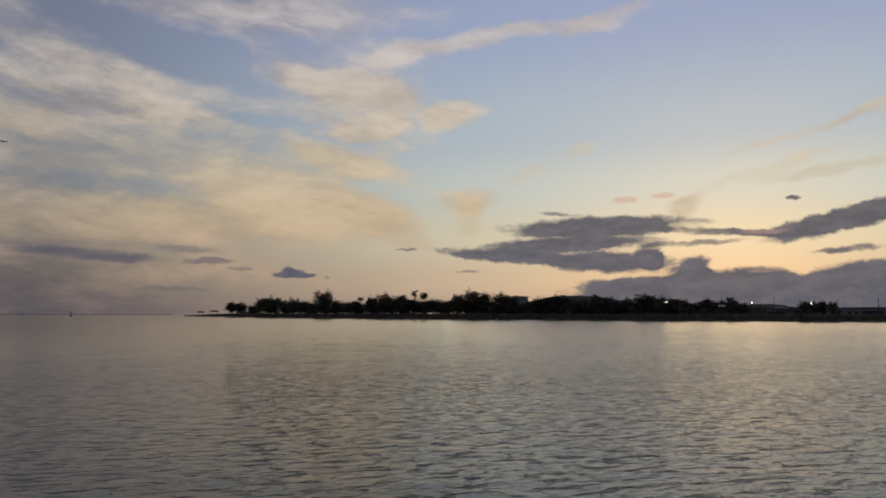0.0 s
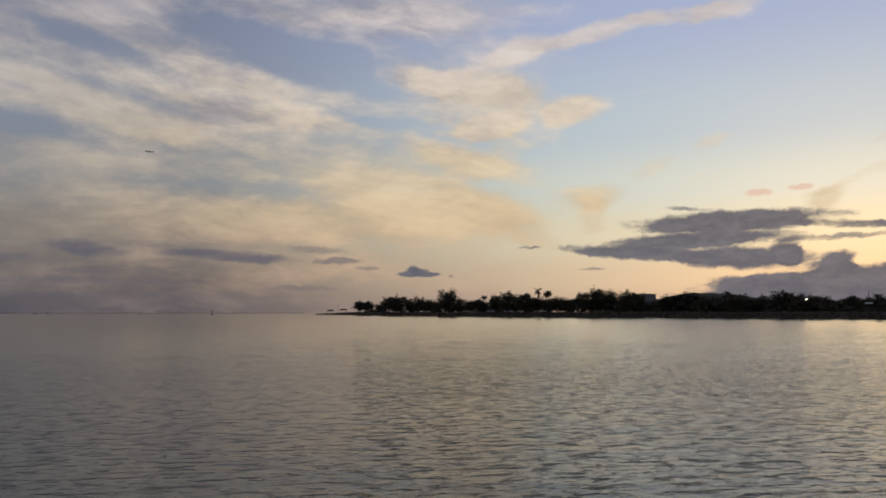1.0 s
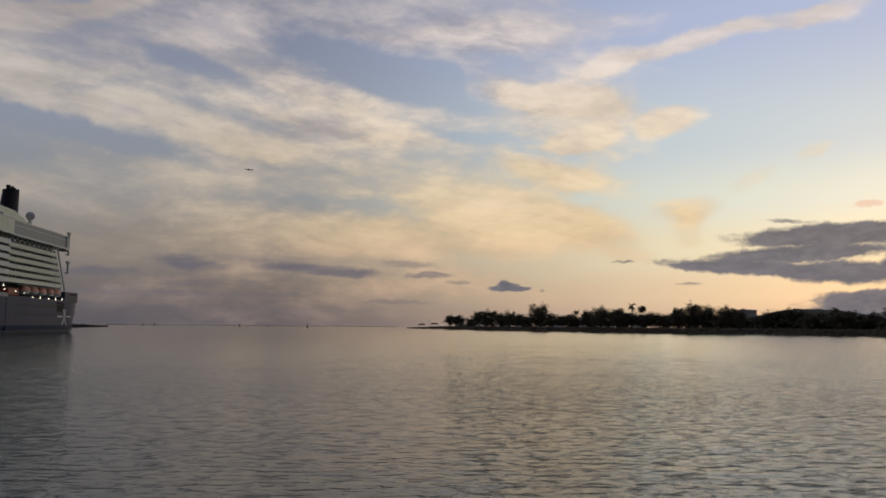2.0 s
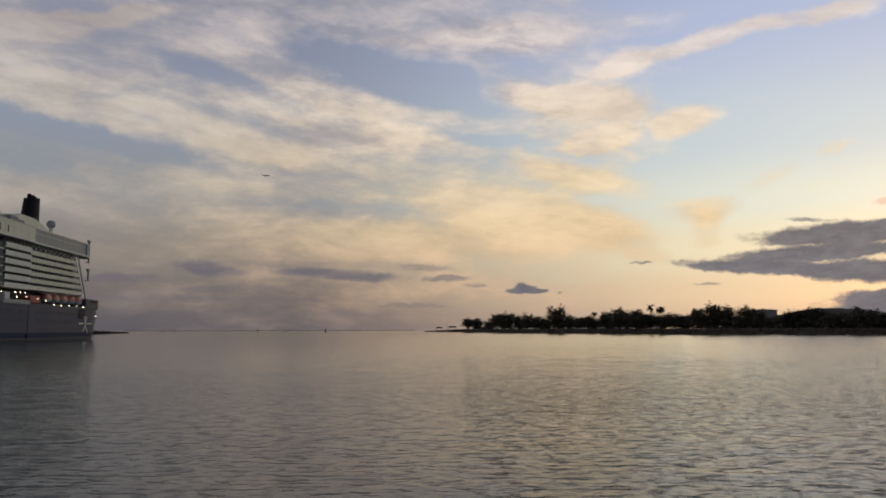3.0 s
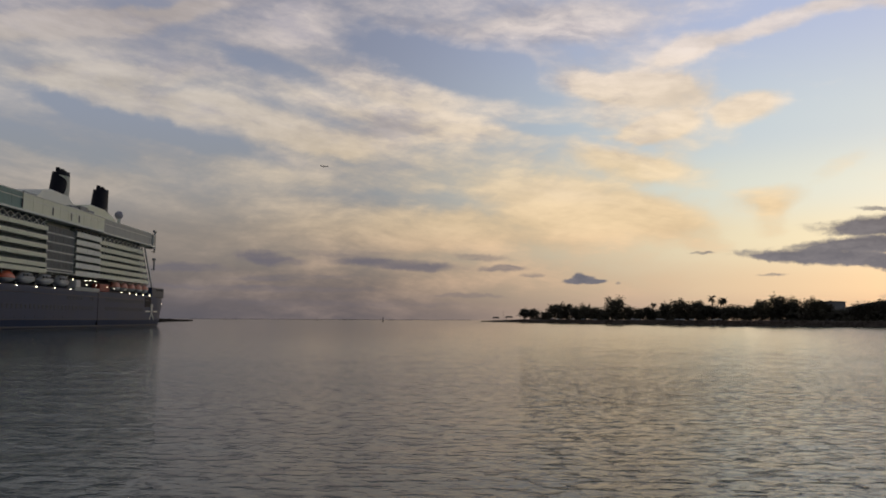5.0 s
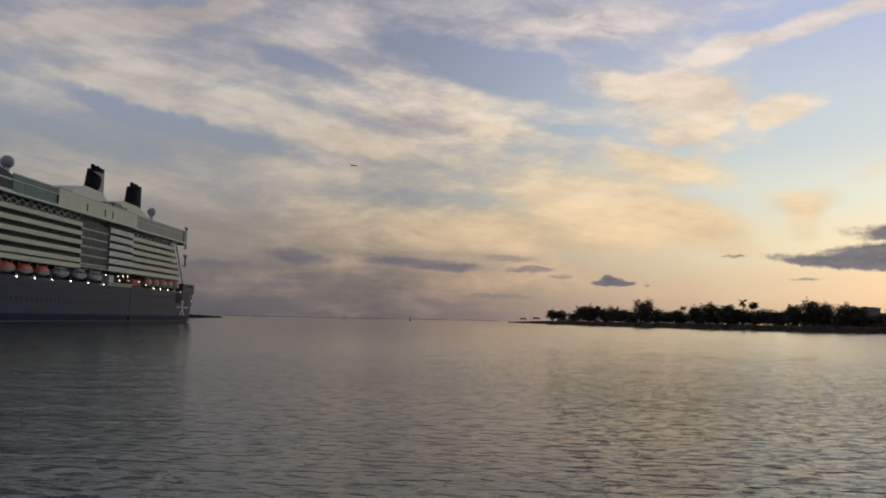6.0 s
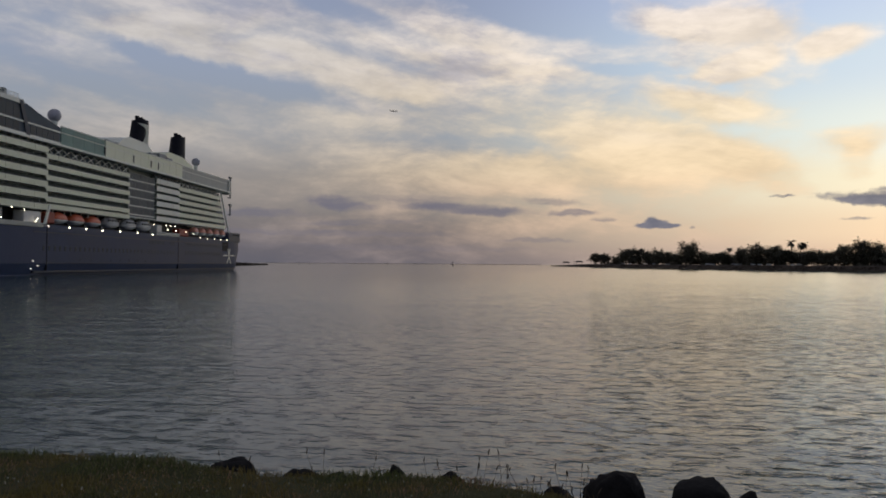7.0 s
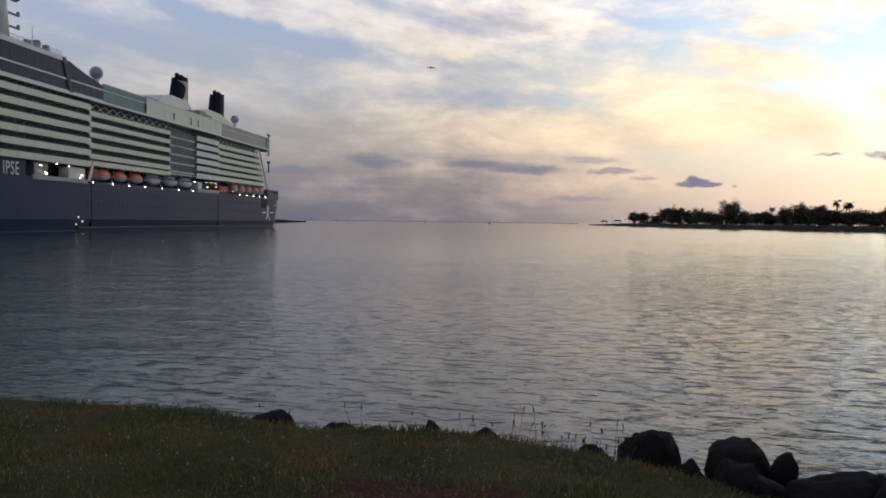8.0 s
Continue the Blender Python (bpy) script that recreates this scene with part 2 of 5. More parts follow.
# ---------------------------------------------------------------- materials
def material(name, colour, rough=0.6, metal=0.0, vary=0.25, scale=2.0, bump=0.2, stretch=(1, 1, 1), spec=0.5, emit=0.0, second=None, fine=9.0, bump_dist=0.02):
    m = bpy.data.materials.new(name)
    m.use_nodes = True
    k = Nodes(m.node_tree)
    at = k.add("ShaderNodeTexCoord").outputs["Object"]
    at = k.mapped(at, scale=stretch, kind="POINT")
    coarse, small = k.noise(at, scale, 4.0), k.noise(at, scale * fine, 4.0, 0.65)
    grain = k.math("ADD", k.math("MULTIPLY", coarse, 0.6), k.math("MULTIPLY", small, 0.4))
    lo = tuple(c * (1 - vary) for c in colour)
    hi = second or tuple(min(1.0, c * (1 + vary)) for c in colour)
    base = k.ramp(grain, [(0.30, lo), (0.70, hi)], "LINEAR")
    isle = k.add("ShaderNodeObjectInfo").outputs["Random"]
    base = k.mix(1.0, base, k.ramp(isle, [(0.0, 1 - vary * 0.35), (1.0, 1.0)], "LINEAR"), "MULTIPLY")
    p = k.add("ShaderNodeBsdfPrincipled")
    k.put(p.inputs["Base Color"], base)
    k.put(p.inputs["Roughness"], k.math("ADD", k.math("MULTIPLY", coarse, 0.2), rough - 0.1, clamp=True))
    p.inputs["Metallic"].default_value = metal
    p.inputs["Specular IOR Level"].default_value = spec
    if emit:
        p.inputs["Emission Color"].default_value = (*colour, 1)
        p.inputs["Emission Strength"].default_value = emit
    if bump:
        b = k.add("ShaderNodeBump")
        b.inputs["Strength"].default_value, b.inputs["Distance"].default_value = bump, bump_dist
        k.put(b.inputs["Height"], grain)
        k.put(p.inputs["Normal"], b.outputs[0])
    out = k.add("ShaderNodeOutputMaterial")
    k.tree.links.new(p.outputs[0], out.inputs[0])
    return m


def water_material():
    m = bpy.data.materials.new("harbour_water")
    m.use_nodes = True
    k = Nodes(m.node_tree)
    at = k.add("ShaderNodeTexCoord").outputs["Object"]
    turned = k.mapped(at, rot=-16, kind="POINT")

    def field(sx, sy, detail, rough=0.5, twist=0.4):
        return k.noise(k.mapped(turned, scale=(sx, sy, 1), kind="POINT"), 1.0, detail, rough, twist)

    reach = k.add("ShaderNodeVectorMath", operation="LENGTH")
    k.put(reach.inputs[0], at)
    r = reach.outputs["Value"]
    calm = field(0.012, 0.03, 3.0)
    gust = k.ramp(calm, [(0.3, 0.6), (0.7, 1.0)])
    # long low swell, single steep wavelets with smooth water between them, and fine ripple
    swell = field(0.20, 0.32, 2.0, 0.5, 0.6)
    crest = k.step(field(1.15, 2.7, 3.0, 0.5, 0.25), 0.53, 0.76)
    chop = k.step(field(2.4, 4.8, 2.0, 0.5, 0.2), 0.50, 0.78)
    fine = field(5.0, 6.5, 3.0, 0.6, 0.3)
    roll = k.step(field(0.30, 0.42, 2.0, 0.5, 0.7), 0.50, 0.74)
    near = k.math("SUBTRACT", 1.0, k.math("MULTIPLY", k.step(r, 25.0, 130.0), 0.72))
    h = k.math("ADD", k.math("MULTIPLY", swell, 0.10), k.math("MULTIPLY", crest, 0.042))
    h = k.math("ADD", h, k.math("ADD", k.math("MULTIPLY", chop, 0.014), k.math("MULTIPLY", fine, 0.012)))
    h = k.math("ADD", k.math("MULTIPLY", h, near), k.math("MULTIPLY", k.math("MULTIPLY", roll, 0.06), k.step(r, 25.0, 80.0)))
    h = k.math("MULTIPLY", h, gust)
    # the outer basin lies smoother
    h = k.math("MULTIPLY", h, k.math("SUBTRACT", 1.0, k.math("MULTIPLY", k.step(r, 70.0, 260.0), 0.9)))
    # steeper waves on the near left, shaped to darken it in the camera's view
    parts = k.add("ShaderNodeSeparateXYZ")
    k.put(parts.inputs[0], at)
    left_water = k.step(k.math("ADD", k.math("MULTIPLY", parts.outputs[0], 0.97), k.math("MULTIPLY", parts.outputs[1], 0.26)), 25.0, -45.0)
    h = k.math("MULTIPLY", h, k.math("ADD", 1.0, k.math("MULTIPLY", k.math("MULTIPLY", left_water, k.step(r, 90.0, 20.0)), 0.9)))
    # normals tilt towards the viewpoint so reflections clear the trees, less on the left
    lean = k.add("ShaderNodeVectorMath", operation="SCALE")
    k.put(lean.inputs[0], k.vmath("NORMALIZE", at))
    k.put(lean.inputs["Scale"], k.math("MULTIPLY", k.step(r, 15.0, 90.0), k.math("SUBTRACT", k.math("MULTIPLY", left_water, 0.022), 0.032)))
    b = k.add("ShaderNodeBump")
    b.inputs["Strength"].default_value, b.inputs["Distance"].default_value = 1.0, 1.0
    k.put(b.inputs["Height"], h)
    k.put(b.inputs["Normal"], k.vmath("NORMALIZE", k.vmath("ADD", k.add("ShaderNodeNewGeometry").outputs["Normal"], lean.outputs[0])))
    p = k.add("ShaderNodeBsdfPrincipled")
    k.put(p.inputs["Base Color"], k.ramp(calm, [(0.3, (0.024, 0.050, 0.047)), (0.7, (0.038, 0.070, 0.064))]))
    k.put(p.inputs["Roughness"], k.math("ADD", 0.05, k.math("MULTIPLY", k.step(r, 40.0, 200.0), 0.05)))
    p.inputs["IOR"].default_value = 1.333
    k.put(p.inputs["Normal"], b.outputs[0])
    out = k.add("ShaderNodeOutputMaterial")
    k.tree.links.new(p.outputs[0], out.inputs[0])
    return m


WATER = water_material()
HULL_BLUE = material("hull_navy_paint", (0.043, 0.060, 0.114), 0.45, vary=0.12, scale=0.15, bump=0.05, stretch=(1, 1, 0.3), spec=0.12)
SHIP_WHITE = material("ship_white_paint", (0.80, 0.80, 0.70), 0.45, vary=0.07, scale=0.2, bump=0.04)
SHIP_CREAM = material("ship_cream_plating", (0.76, 0.77, 0.57), 0.45, vary=0.07, scale=0.25, bump=0.04)
# wall tone darkened for the shade in the balcony recesses, dividers included
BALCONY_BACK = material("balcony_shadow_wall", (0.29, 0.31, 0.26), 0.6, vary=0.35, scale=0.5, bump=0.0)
# window glass, and also the painted shade strip under the ship's overhang
DARK_GLASS_AND_SHADE = material("dark_ship_glass_and_shade", (0.030, 0.044, 0.062), 0.4, vary=0.3, scale=0.3, bump=0.02, spec=0.15)
GREEN_GLASS = material("green_tinted_screen", (0.20, 0.31, 0.27), 0.4, vary=0.2, scale=0.3, bump=0.02, spec=0.12)
DECK_GREY = material("grey_deck_steel", (0.20, 0.21, 0.21), 0.5, vary=0.2, scale=0.4, bump=0.05)
FUNNEL_BLACK = material("funnel_dark_paint", (0.012, 0.012, 0.018), 0.6, vary=0.3, scale=0.4, bump=0.05, spec=0.12)
BOAT_ORANGE = material("lifeboat_orange", (0.62, 0.14, 0.06), 0.45, vary=0.15, scale=0.6, bump=0.03)
BOAT_WHITE = material("lifeboat_white_hull", (0.62, 0.62, 0.60), 0.4, vary=0.1, scale=0.6, bump=0.03)
DOME_GREY = material("radome_grey", (0.42, 0.40, 0.44), 0.5, vary=0.06, scale=0.5, bump=0.02)
LAMP_DIM = material("dim_hull_lamp", (1.0, 0.9, 0.75), 0.5, vary=0.0, bump=0.0, emit=1.5)
LAMP = material("ship_lamp_glow", (1.0, 0.86, 0.62), 0.5, vary=0.0, bump=0.0, emit=9.0)
ROCK = material("wet_lava_rock", (0.018, 0.0165, 0.0165), 0.85, vary=0.6, scale=5.0, bump=1.0, fine=7.0, bump_dist=0.05, spec=0.12)


def bank_material():
    """Olive turf soil with a worn patch of red earth."""
    m = bpy.data.materials.new("turf_and_red_earth")
    m.use_nodes = True
    k = Nodes(m.node_tree)
    at = k.add("ShaderNodeTexCoord").outputs["Object"]
    coarse, small = k.noise(at, 1.3, 4.0), k.noise(at, 14.0, 5.0, 0.65)
    turf = k.ramp(k.math("ADD", k.math("MULTIPLY", coarse, 0.5), k.math("MULTIPLY", small, 0.5)), [(0.32, (0.030, 0.036, 0.014)), (0.5, (0.062, 0.060, 0.026)), (0.68, (0.10, 0.080, 0.045))])
    earth = k.ramp(small, [(0.3, (0.045, 0.019, 0.013)), (0.7, (0.105, 0.046, 0.031))])
    ragged = k.vmath("ADD", at, k.vmath("MULTIPLY", k.vmath("SUBTRACT", k.noise(at, 2.2, 5.0, colour=True), (0.5, 0.5, 0.5)), (0.9, 0.6, 0.0)))
    worn = k.add("ShaderNodeTexGradient", gradient_type="SPHERICAL")
    flat = k.mapped(ragged, (-1.95, 3.95, 0), 0, (1.25, 0.62, 40.0))
    k.put(worn.inputs[0], flat)
    p = k.add("ShaderNodeBsdfPrincipled")
    k.put(p.inputs["Base Color"], k.mix(k.step(worn.outputs["Fac"], 0.05, 0.4), turf, earth))
    p.inputs["Roughness"].default_value = 0.95
    p.inputs["Specular IOR Level"].default_value = 0.1
    b = k.add("ShaderNodeBump")
    b.inputs["Strength"].default_value, b.inputs["Distance"].default_value = 0.9, 0.03
    k.put(b.inputs["Height"], small)
    k.put(p.inputs["Normal"], b.outputs[0])
    out = k.add("ShaderNodeOutputMaterial")
    k.tree.links.new(p.outputs[0], out.inputs[0])
    return m


EARTH = bank_material()
BANK = material("far_shore_rubble", (0.070, 0.056, 0.044), 0.9, vary=0.5, scale=0.15, bump=0.5, bump_dist=0.5, spec=0.15)


# ---------------------------------------------------------------- helpers for shapes
def link_mesh(name, bm, mat, parent=None, smooth=False):
    me = bpy.data.meshes.new(name)
    bm.normal_update()
    bm.to_mesh(me)
    bm.free()
    for m in (mat if isinstance(mat, (list, tuple)) else [mat]):
        me.materials.append(m)
    if smooth:
        me.polygons.foreach_set("use_smooth", [True] * len(me.polygons))
    ob = new(name, me)
    ob.parent = parent
    return ob


def part(name, bm, mat, parent, label="", smooth=False):
    return tagged(link_mesh(name, bm, mat, parent, smooth), label)


def box(bm, x0, x1, y0, y1, z0, z1, bevel=0.0):
    m = Matrix.Translation(((x0 + x1) / 2, (y0 + y1) / 2, (z0 + z1) / 2)) @ Matrix.Diagonal((abs(x1 - x0), abs(y1 - y0), abs(z1 - z0), 1))
    made = bmesh.ops.create_cube(bm, size=1, matrix=m)["verts"]
    if bevel:
        edges = list({e for v in made for e in v.link_edges})
        bmesh.ops.bevel(bm, geom=edges, offset=bevel, segments=2, affect="EDGES", profile=0.6)
    return made


def tube(bm, p, q, r0, r1=None, sides=8):
    p, q = Vector(p), Vector(q)
    m = Matrix.Translation((p + q) / 2) @ (q - p).to_track_quat("Z", "Y").to_matrix().to_4x4()
    bmesh.ops.create_cone(bm, cap_ends=True, segments=sides, radius1=r0, radius2=r0 if r1 is None else r1, depth=(q - p).length, matrix=m)


def prism(bm, outline, y0, y1):
    """A plate with its outline in x and z, from y0 to y1."""
    a = [bm.verts.new((x, y0, z)) for x, z in outline]
    b = [bm.verts.new((x, y1, z)) for x, z in outline]
    bm.faces.new(a)
    bm.faces.new(list(reversed(b)))
    for i in range(len(a)):
        j = (i + 1) % len(a)
        bm.faces.new((a[j], a[i], b[i], b[j]))


def polar(az, r, z=0.0):
    a = radians(az)
    return Vector((-r * math.sin(a), r * math.cos(a), z))


# ---------------------------------------------------------------- water
bm = bmesh.new()
rings = [6, 12, 25, 50, 100, 200, 400, 800, 1600, 3000, 4900]
SEG = 96
loops = [[bm.verts.new((r * math.sin(2 * math.pi * i / SEG), r * math.cos(2 * math.pi * i / SEG), 0)) for i in range(SEG)] for r in rings]
mid = bm.verts.new((0, 0, 0))
for i in range(SEG):
    j = (i + 1) % SEG
    bm.faces.new((mid, loops[0][j], loops[0][i]))
    for a, b in zip(loops, loops[1:]):
        bm.faces.new((a[i], a[j], b[j], b[i]))
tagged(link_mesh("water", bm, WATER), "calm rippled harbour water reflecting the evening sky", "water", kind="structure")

# ---------------------------------------------------------------- the bank on which the camera stands
GROUND = EYE - 1.65


def brink(x):
    """Where the grass ends, along y."""
    x = max(-13.0, min(3.0, x))
    d = abs(x + 1.9)
    if x > -1.9:
        back = 0.17 * d * d
    else:
        back = 0.065 * d * d if d < 3 else 0.585 + 0.25 * (d - 3)
    return 5.62 - back + 0.06 * math.sin(1.9 * x + 0.6) + 0.04 * math.sin(4.7 * x)


def bank_height(x, y):
    d = y - brink(x)
    n = noise.noise(Vector((x * 0.9, y * 0.9, 3.0))) * 0.06 + noise.noise(Vector((x * 3.1, y * 3.1, 8.0))) * 0.025
    if d < 0:
        return GROUND + n - 0.04 * math.exp(d * 2.2)
    return max(GROUND + n - 0.04 - 0.95 * d - 0.25 * d * d, -1.2)


bm = bmesh.new()
xs = [-300, -120, -60, -35, -24, -17, *[-13 + 0.16 * i for i in range(126)], 9, 12, 18, 30, 60, 120, 300]
ys = [-300, -100, -40, -15, -6, -2, 0, 1, 2, *[2.6 + 0.13 * i for i in range(36)], 7.6, 8.2, 9]
grid = [[bm.verts.new((x, y, bank_height(x, y) if -14 < x < 8 else bank_height(max(-13, min(7, x)), y))) for x in xs] for y in ys]
for a, b in zip(grid, grid[1:]):
    for i in range(len(xs) - 1):
        bm.faces.new((a[i], a[i + 1], b[i + 1], b[i]))
tagged(link_mesh("ground", bm, EARTH, smooth=True), "dark shore bank of reddish earth under patchy grass", "ground", kind="structure")


# ---------------------------------------------------------------- the far point of land
def shore(az):
    """Distance of the far waterline in a direction."""
    pts = ((18.0, 1400), (15.2, 1080), (9, 840), (0, 690), (-8.7, 630), (-16, 560), (-24, 525), (-60, 480))
    for (a0, r0), (a1, r1) in zip(pts, pts[1:]):
        if az >= a1:
            f = (a0 - az) / (a0 - a1)
            return r0 + (r1 - r0) * f
    return 480


def land_height(az, off):
    tip = min(1.0, max(0.0, (17.9 - az) / 2.5))
    return min(4.2, 0.25 + off * 0.35) * (0.3 + 0.7 * tip) + 0.5 * noise.noise(Vector((az * 2.3, off * 0.05, 0)))


bm = bmesh.new()
azs = [17.95 - 0.35 * i for i in range(190)]
offs = [-4, 0, 3, 7, 12, 25, 60, 130, 260]
rows = []
for az in azs:
    w = min(1.0, max(0.03, (17.98 - az) / 3.0))
    rows.append([bm.verts.new(polar(az, shore(az) + o * w + (3 * noise.noise(Vector((az * 5, 0, 0))) if o < 20 else 0), -0.6 if o < 0 else land_height(az, o))) for o in offs])
for a, b in zip(rows, rows[1:]):
    for i in range(len(offs) - 1):
        bm.faces.new((a[i], a[i + 1], b[i + 1], b[i]))
tagged(link_mesh("far_shore", bm, BANK, smooth=True), "low dark point of land with a rubble edge across the harbour", "land", kind="structure")


# ---------------------------------------------------------------- cruise ship (x forward from the stern, y towards the near side, z up)
SHIP_AZ, SHIP_SIDE, SHIP_STERN, BEAM = 22.2, 114.0, 356.8, 36.0
a_ship = radians(SHIP_AZ)
away = Vector((-math.sin(a_ship), math.cos(a_ship), 0))
left = Vector((-math.cos(a_ship), -math.sin(a_ship), 0))
base = away * SHIP_STERN + left * SHIP_SIDE
ship = new("cruise_ship")
ship.matrix_world = Matrix(((-away.x, -left.x, 0, base.x), (-away.y, -left.y, 0, base.y), (0, 0, 1, 0), (0, 0, 0, 1)))
tagged(ship, "large white and navy cruise ship moored with its deck lamps lit", "ship")


def inboard(x, z, q):
    """The place q metres behind the near side that lies in line with (x, z) on it."""
    f = (SHIP_SIDE + q) / SHIP_SIDE
    return SHIP_STERN - (SHIP_STERN - x) * f, EYE + (z - EYE) * f


def hull_y(x, z):
    """How far the near hull plating lies inside the full beam."""
    tuck = max(0.0, x - 168) ** 2 * 0.0009 * (1 - min(z, 18) / 19.0)
    bow = max(0.0, x - 235) ** 2 * 0.0030
    aft = max(0.0, 12 - x) ** 2 * 0.010 + (0.9 if z < 0.5 else 0.0)
    return min(BEAM / 2 - 0.1, tuck + bow + aft)


def hull_top(x):
    return 16.4 if x < 17 else (13.0 if x < 186 else 17.4 + max(0, x - 230) * 0.03)


def build_hull():
    bm = bmesh.new()
    xs = [-2, 1, 5, 9, 13, 16.98, 17.02, 25, 60, 100, 140, 160, 170, 178, 185.98, 186.02, 192, 198, 205, 215, 225, 235, 245, 255, 265, 275, 285, 295, 305, 312]
    near, far = [], []
    for x in xs:
        top = hull_top(x)
        zs = [-3, 0.3, 3, 6.5, 9.7, 11.8, top]
        lean = [8.0, 5.5, 3.2, 1.2, -0.5, -0.2, 0.0] if x < 3 else [0] * 7
        rake = [-(x - 285) * 0.6 * (1 - z / 20) if x > 285 else 0 for z in zs]
        near.append([bm.verts.new((x + l + r, -hull_y(x, z), z)) for z, l, r in zip(zs, lean, rake)])
        far.append([bm.verts.new((x + l + r, -BEAM + hull_y(x, z), z)) for z, l, r in zip(zs, lean, rake)])
    for i in range(len(xs) - 1):
        for j in range(6):
            bm.faces.new((near[i][j], near[i][j + 1], near[i + 1][j + 1], near[i + 1][j]))
            bm.faces.new((far[i][j], far[i + 1][j], far[i + 1][j + 1], far[i][j + 1]))
        bm.faces.new((near[i][6], far[i][6], far[i + 1][6], near[i + 1][6]))
    for j in range(6):
        bm.faces.new((near[0][j], far[0][j], far[0][j + 1], near[0][j + 1]))
        bm.faces.new((near[-1][j], near[-1][j + 1], far[-1][j + 1], far[-1][j]))
    bmesh.ops.recalc_face_normals(bm, faces=bm.faces)
    hull = part("hull", bm, HULL_BLUE, ship, "dark navy painted steel hull")
    # plating seams, rubbing strake and boot line
    for name, z, h, x0, x1 in (("rubbing_strake", 11.0, 0.22, 20, 165), ("rubbing_strake", 3.1, 0.2, 18, 160), ("boot_line", 0.9, 0.5, 6, 165)):
        b = bmesh.new()
        box(b, x0, x1, -0.5, 0.14, z - h / 2, z + h / 2)
        part(name, b, HULL_GREY, hull)
    for x in (72.5, 158.6):
        b = bmesh.new()
        box(b, x, x + 0.35, -0.5, 0.06, 1, 12.9)
        part("plate_seam", b, FUNNEL_BLACK, hull)
    # stern house and its slot
    b = bmesh.new()
    box(b, 1.5, 16.5, -BEAM + 4, 0.05, 12.4, 16.6, 0.3)
    house = part("stern_house", b, HULL_GREY, hull, "grey steel stern deckhouse")
    b = bmesh.new()
    box(b, 3.5, 12, 0.02, 0.12, 15.3, 15.9)
    part("slot", b, FUNNEL_BLACK, house)
    b = bmesh.new()
    box(b, 18, 25, -0.2, 0.1, 8.3, 12.2, 0.3)
    part("mooring_port", b, FUNNEL_BLACK, hull)
    # a white cross of two bent strokes near the stern
    b = bmesh.new()
    for s in (-1, 1):
        prism(b, [(16.6 - s * 3.0, 2.9), (16.6 - s * 2.2, 2.9), (16.6 + s * 0.5, 6.0), (16.6 + s * 1.6, 9.4), (16.6 + s * 0.8, 9.4), (16.6 - s * 0.3, 6.2)], 0.04 + 0.01 * s, 0.1 + 0.01 * s)
    box(b, 9.5, 14.8, 0.03, 0.09, 6.2, 6.7)
    box(b, 18.4, 24.0, 0.03, 0.09, 6.2, 6.7)
    bmesh.ops.recalc_face_normals(b, faces=b.faces)
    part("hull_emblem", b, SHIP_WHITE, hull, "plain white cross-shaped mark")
    # square ports in rows
    b = bmesh.new()
    box(b, -0.5, 0.5, -0.1, 0.05, -0.65, 0.65, 0.08)
    port = part("hull_window", b, DARK_GLASS_AND_SHADE, hull)
    port.location = (27.5, 0, 7.0)
    rows = [(29.6 + 2.1 * i, 7.0) for i in range(18)] + [(27.5 + 2.1 * i, 10.2) for i in range(19)] + [(77 + 2.6 * i, 6.9) for i in range(33)]
    rows += [(77 + 2.1 * i, 10.2) for i in range(2)] + [(86 + 2.1 * i, 10.2) for i in range(6)] + [(100 + 6.0 * i, 3.9) for i in range(8)]
    for x, z in rows:
        o = port.copy()
        scene.collection.objects.link(o)
        o.location = (x, 0, z)
        if z < 4:
            o.scale = (0.5, 1, 0.4)
    # the name, of which these characters show
    curve = bpy.data.curves.new("lettering", "FONT")
    curve.body, curve.size, curve.extrude, curve.space_character = "IPSE", 4.2, 0.04, 1.15
    text = new("ship_name", curve)
    text.parent = hull
    text.matrix_basis = Matrix.Translation((194.2, 0.16 - hull_y(190, 14), 12.9)) @ Matrix.Rotation(radians(1.2), 4, "Z") @ Matrix.Diagonal((0.72, 1, 1, 1)) @ Matrix(((-1, 0, 0, 0), (0, 0, 1, 0), (0, 1, 0, 0), (0, 0, 0, 1)))
    curve.materials.append(SHIP_WHITE)
    dg = bpy.context.evaluated_depsgraph_get()
    me = bpy.data.meshes.new_from_object(text.evaluated_get(dg))
    solid = new("ship_name_letters", me)
    solid.parent, solid.matrix_basis = hull, text.matrix_basis.copy()
    bpy.data.objects.remove(text)
    solid.name = "lettering"
    # lower bow lamps and stern lamp
    for x, z in ((165, 3.6), (163, 2.4), (166, 1.7), (0.2, 9.6)):
        b = bmesh.new()
        bmesh.ops.create_icosphere(b, subdivisions=1, radius=0.15, matrix=Matrix.Translation((x, 0.1 - hull_y(x, z), z)))
        part("hull_lamp", b, LAMP if x < 1 else LAMP_DIM, hull)


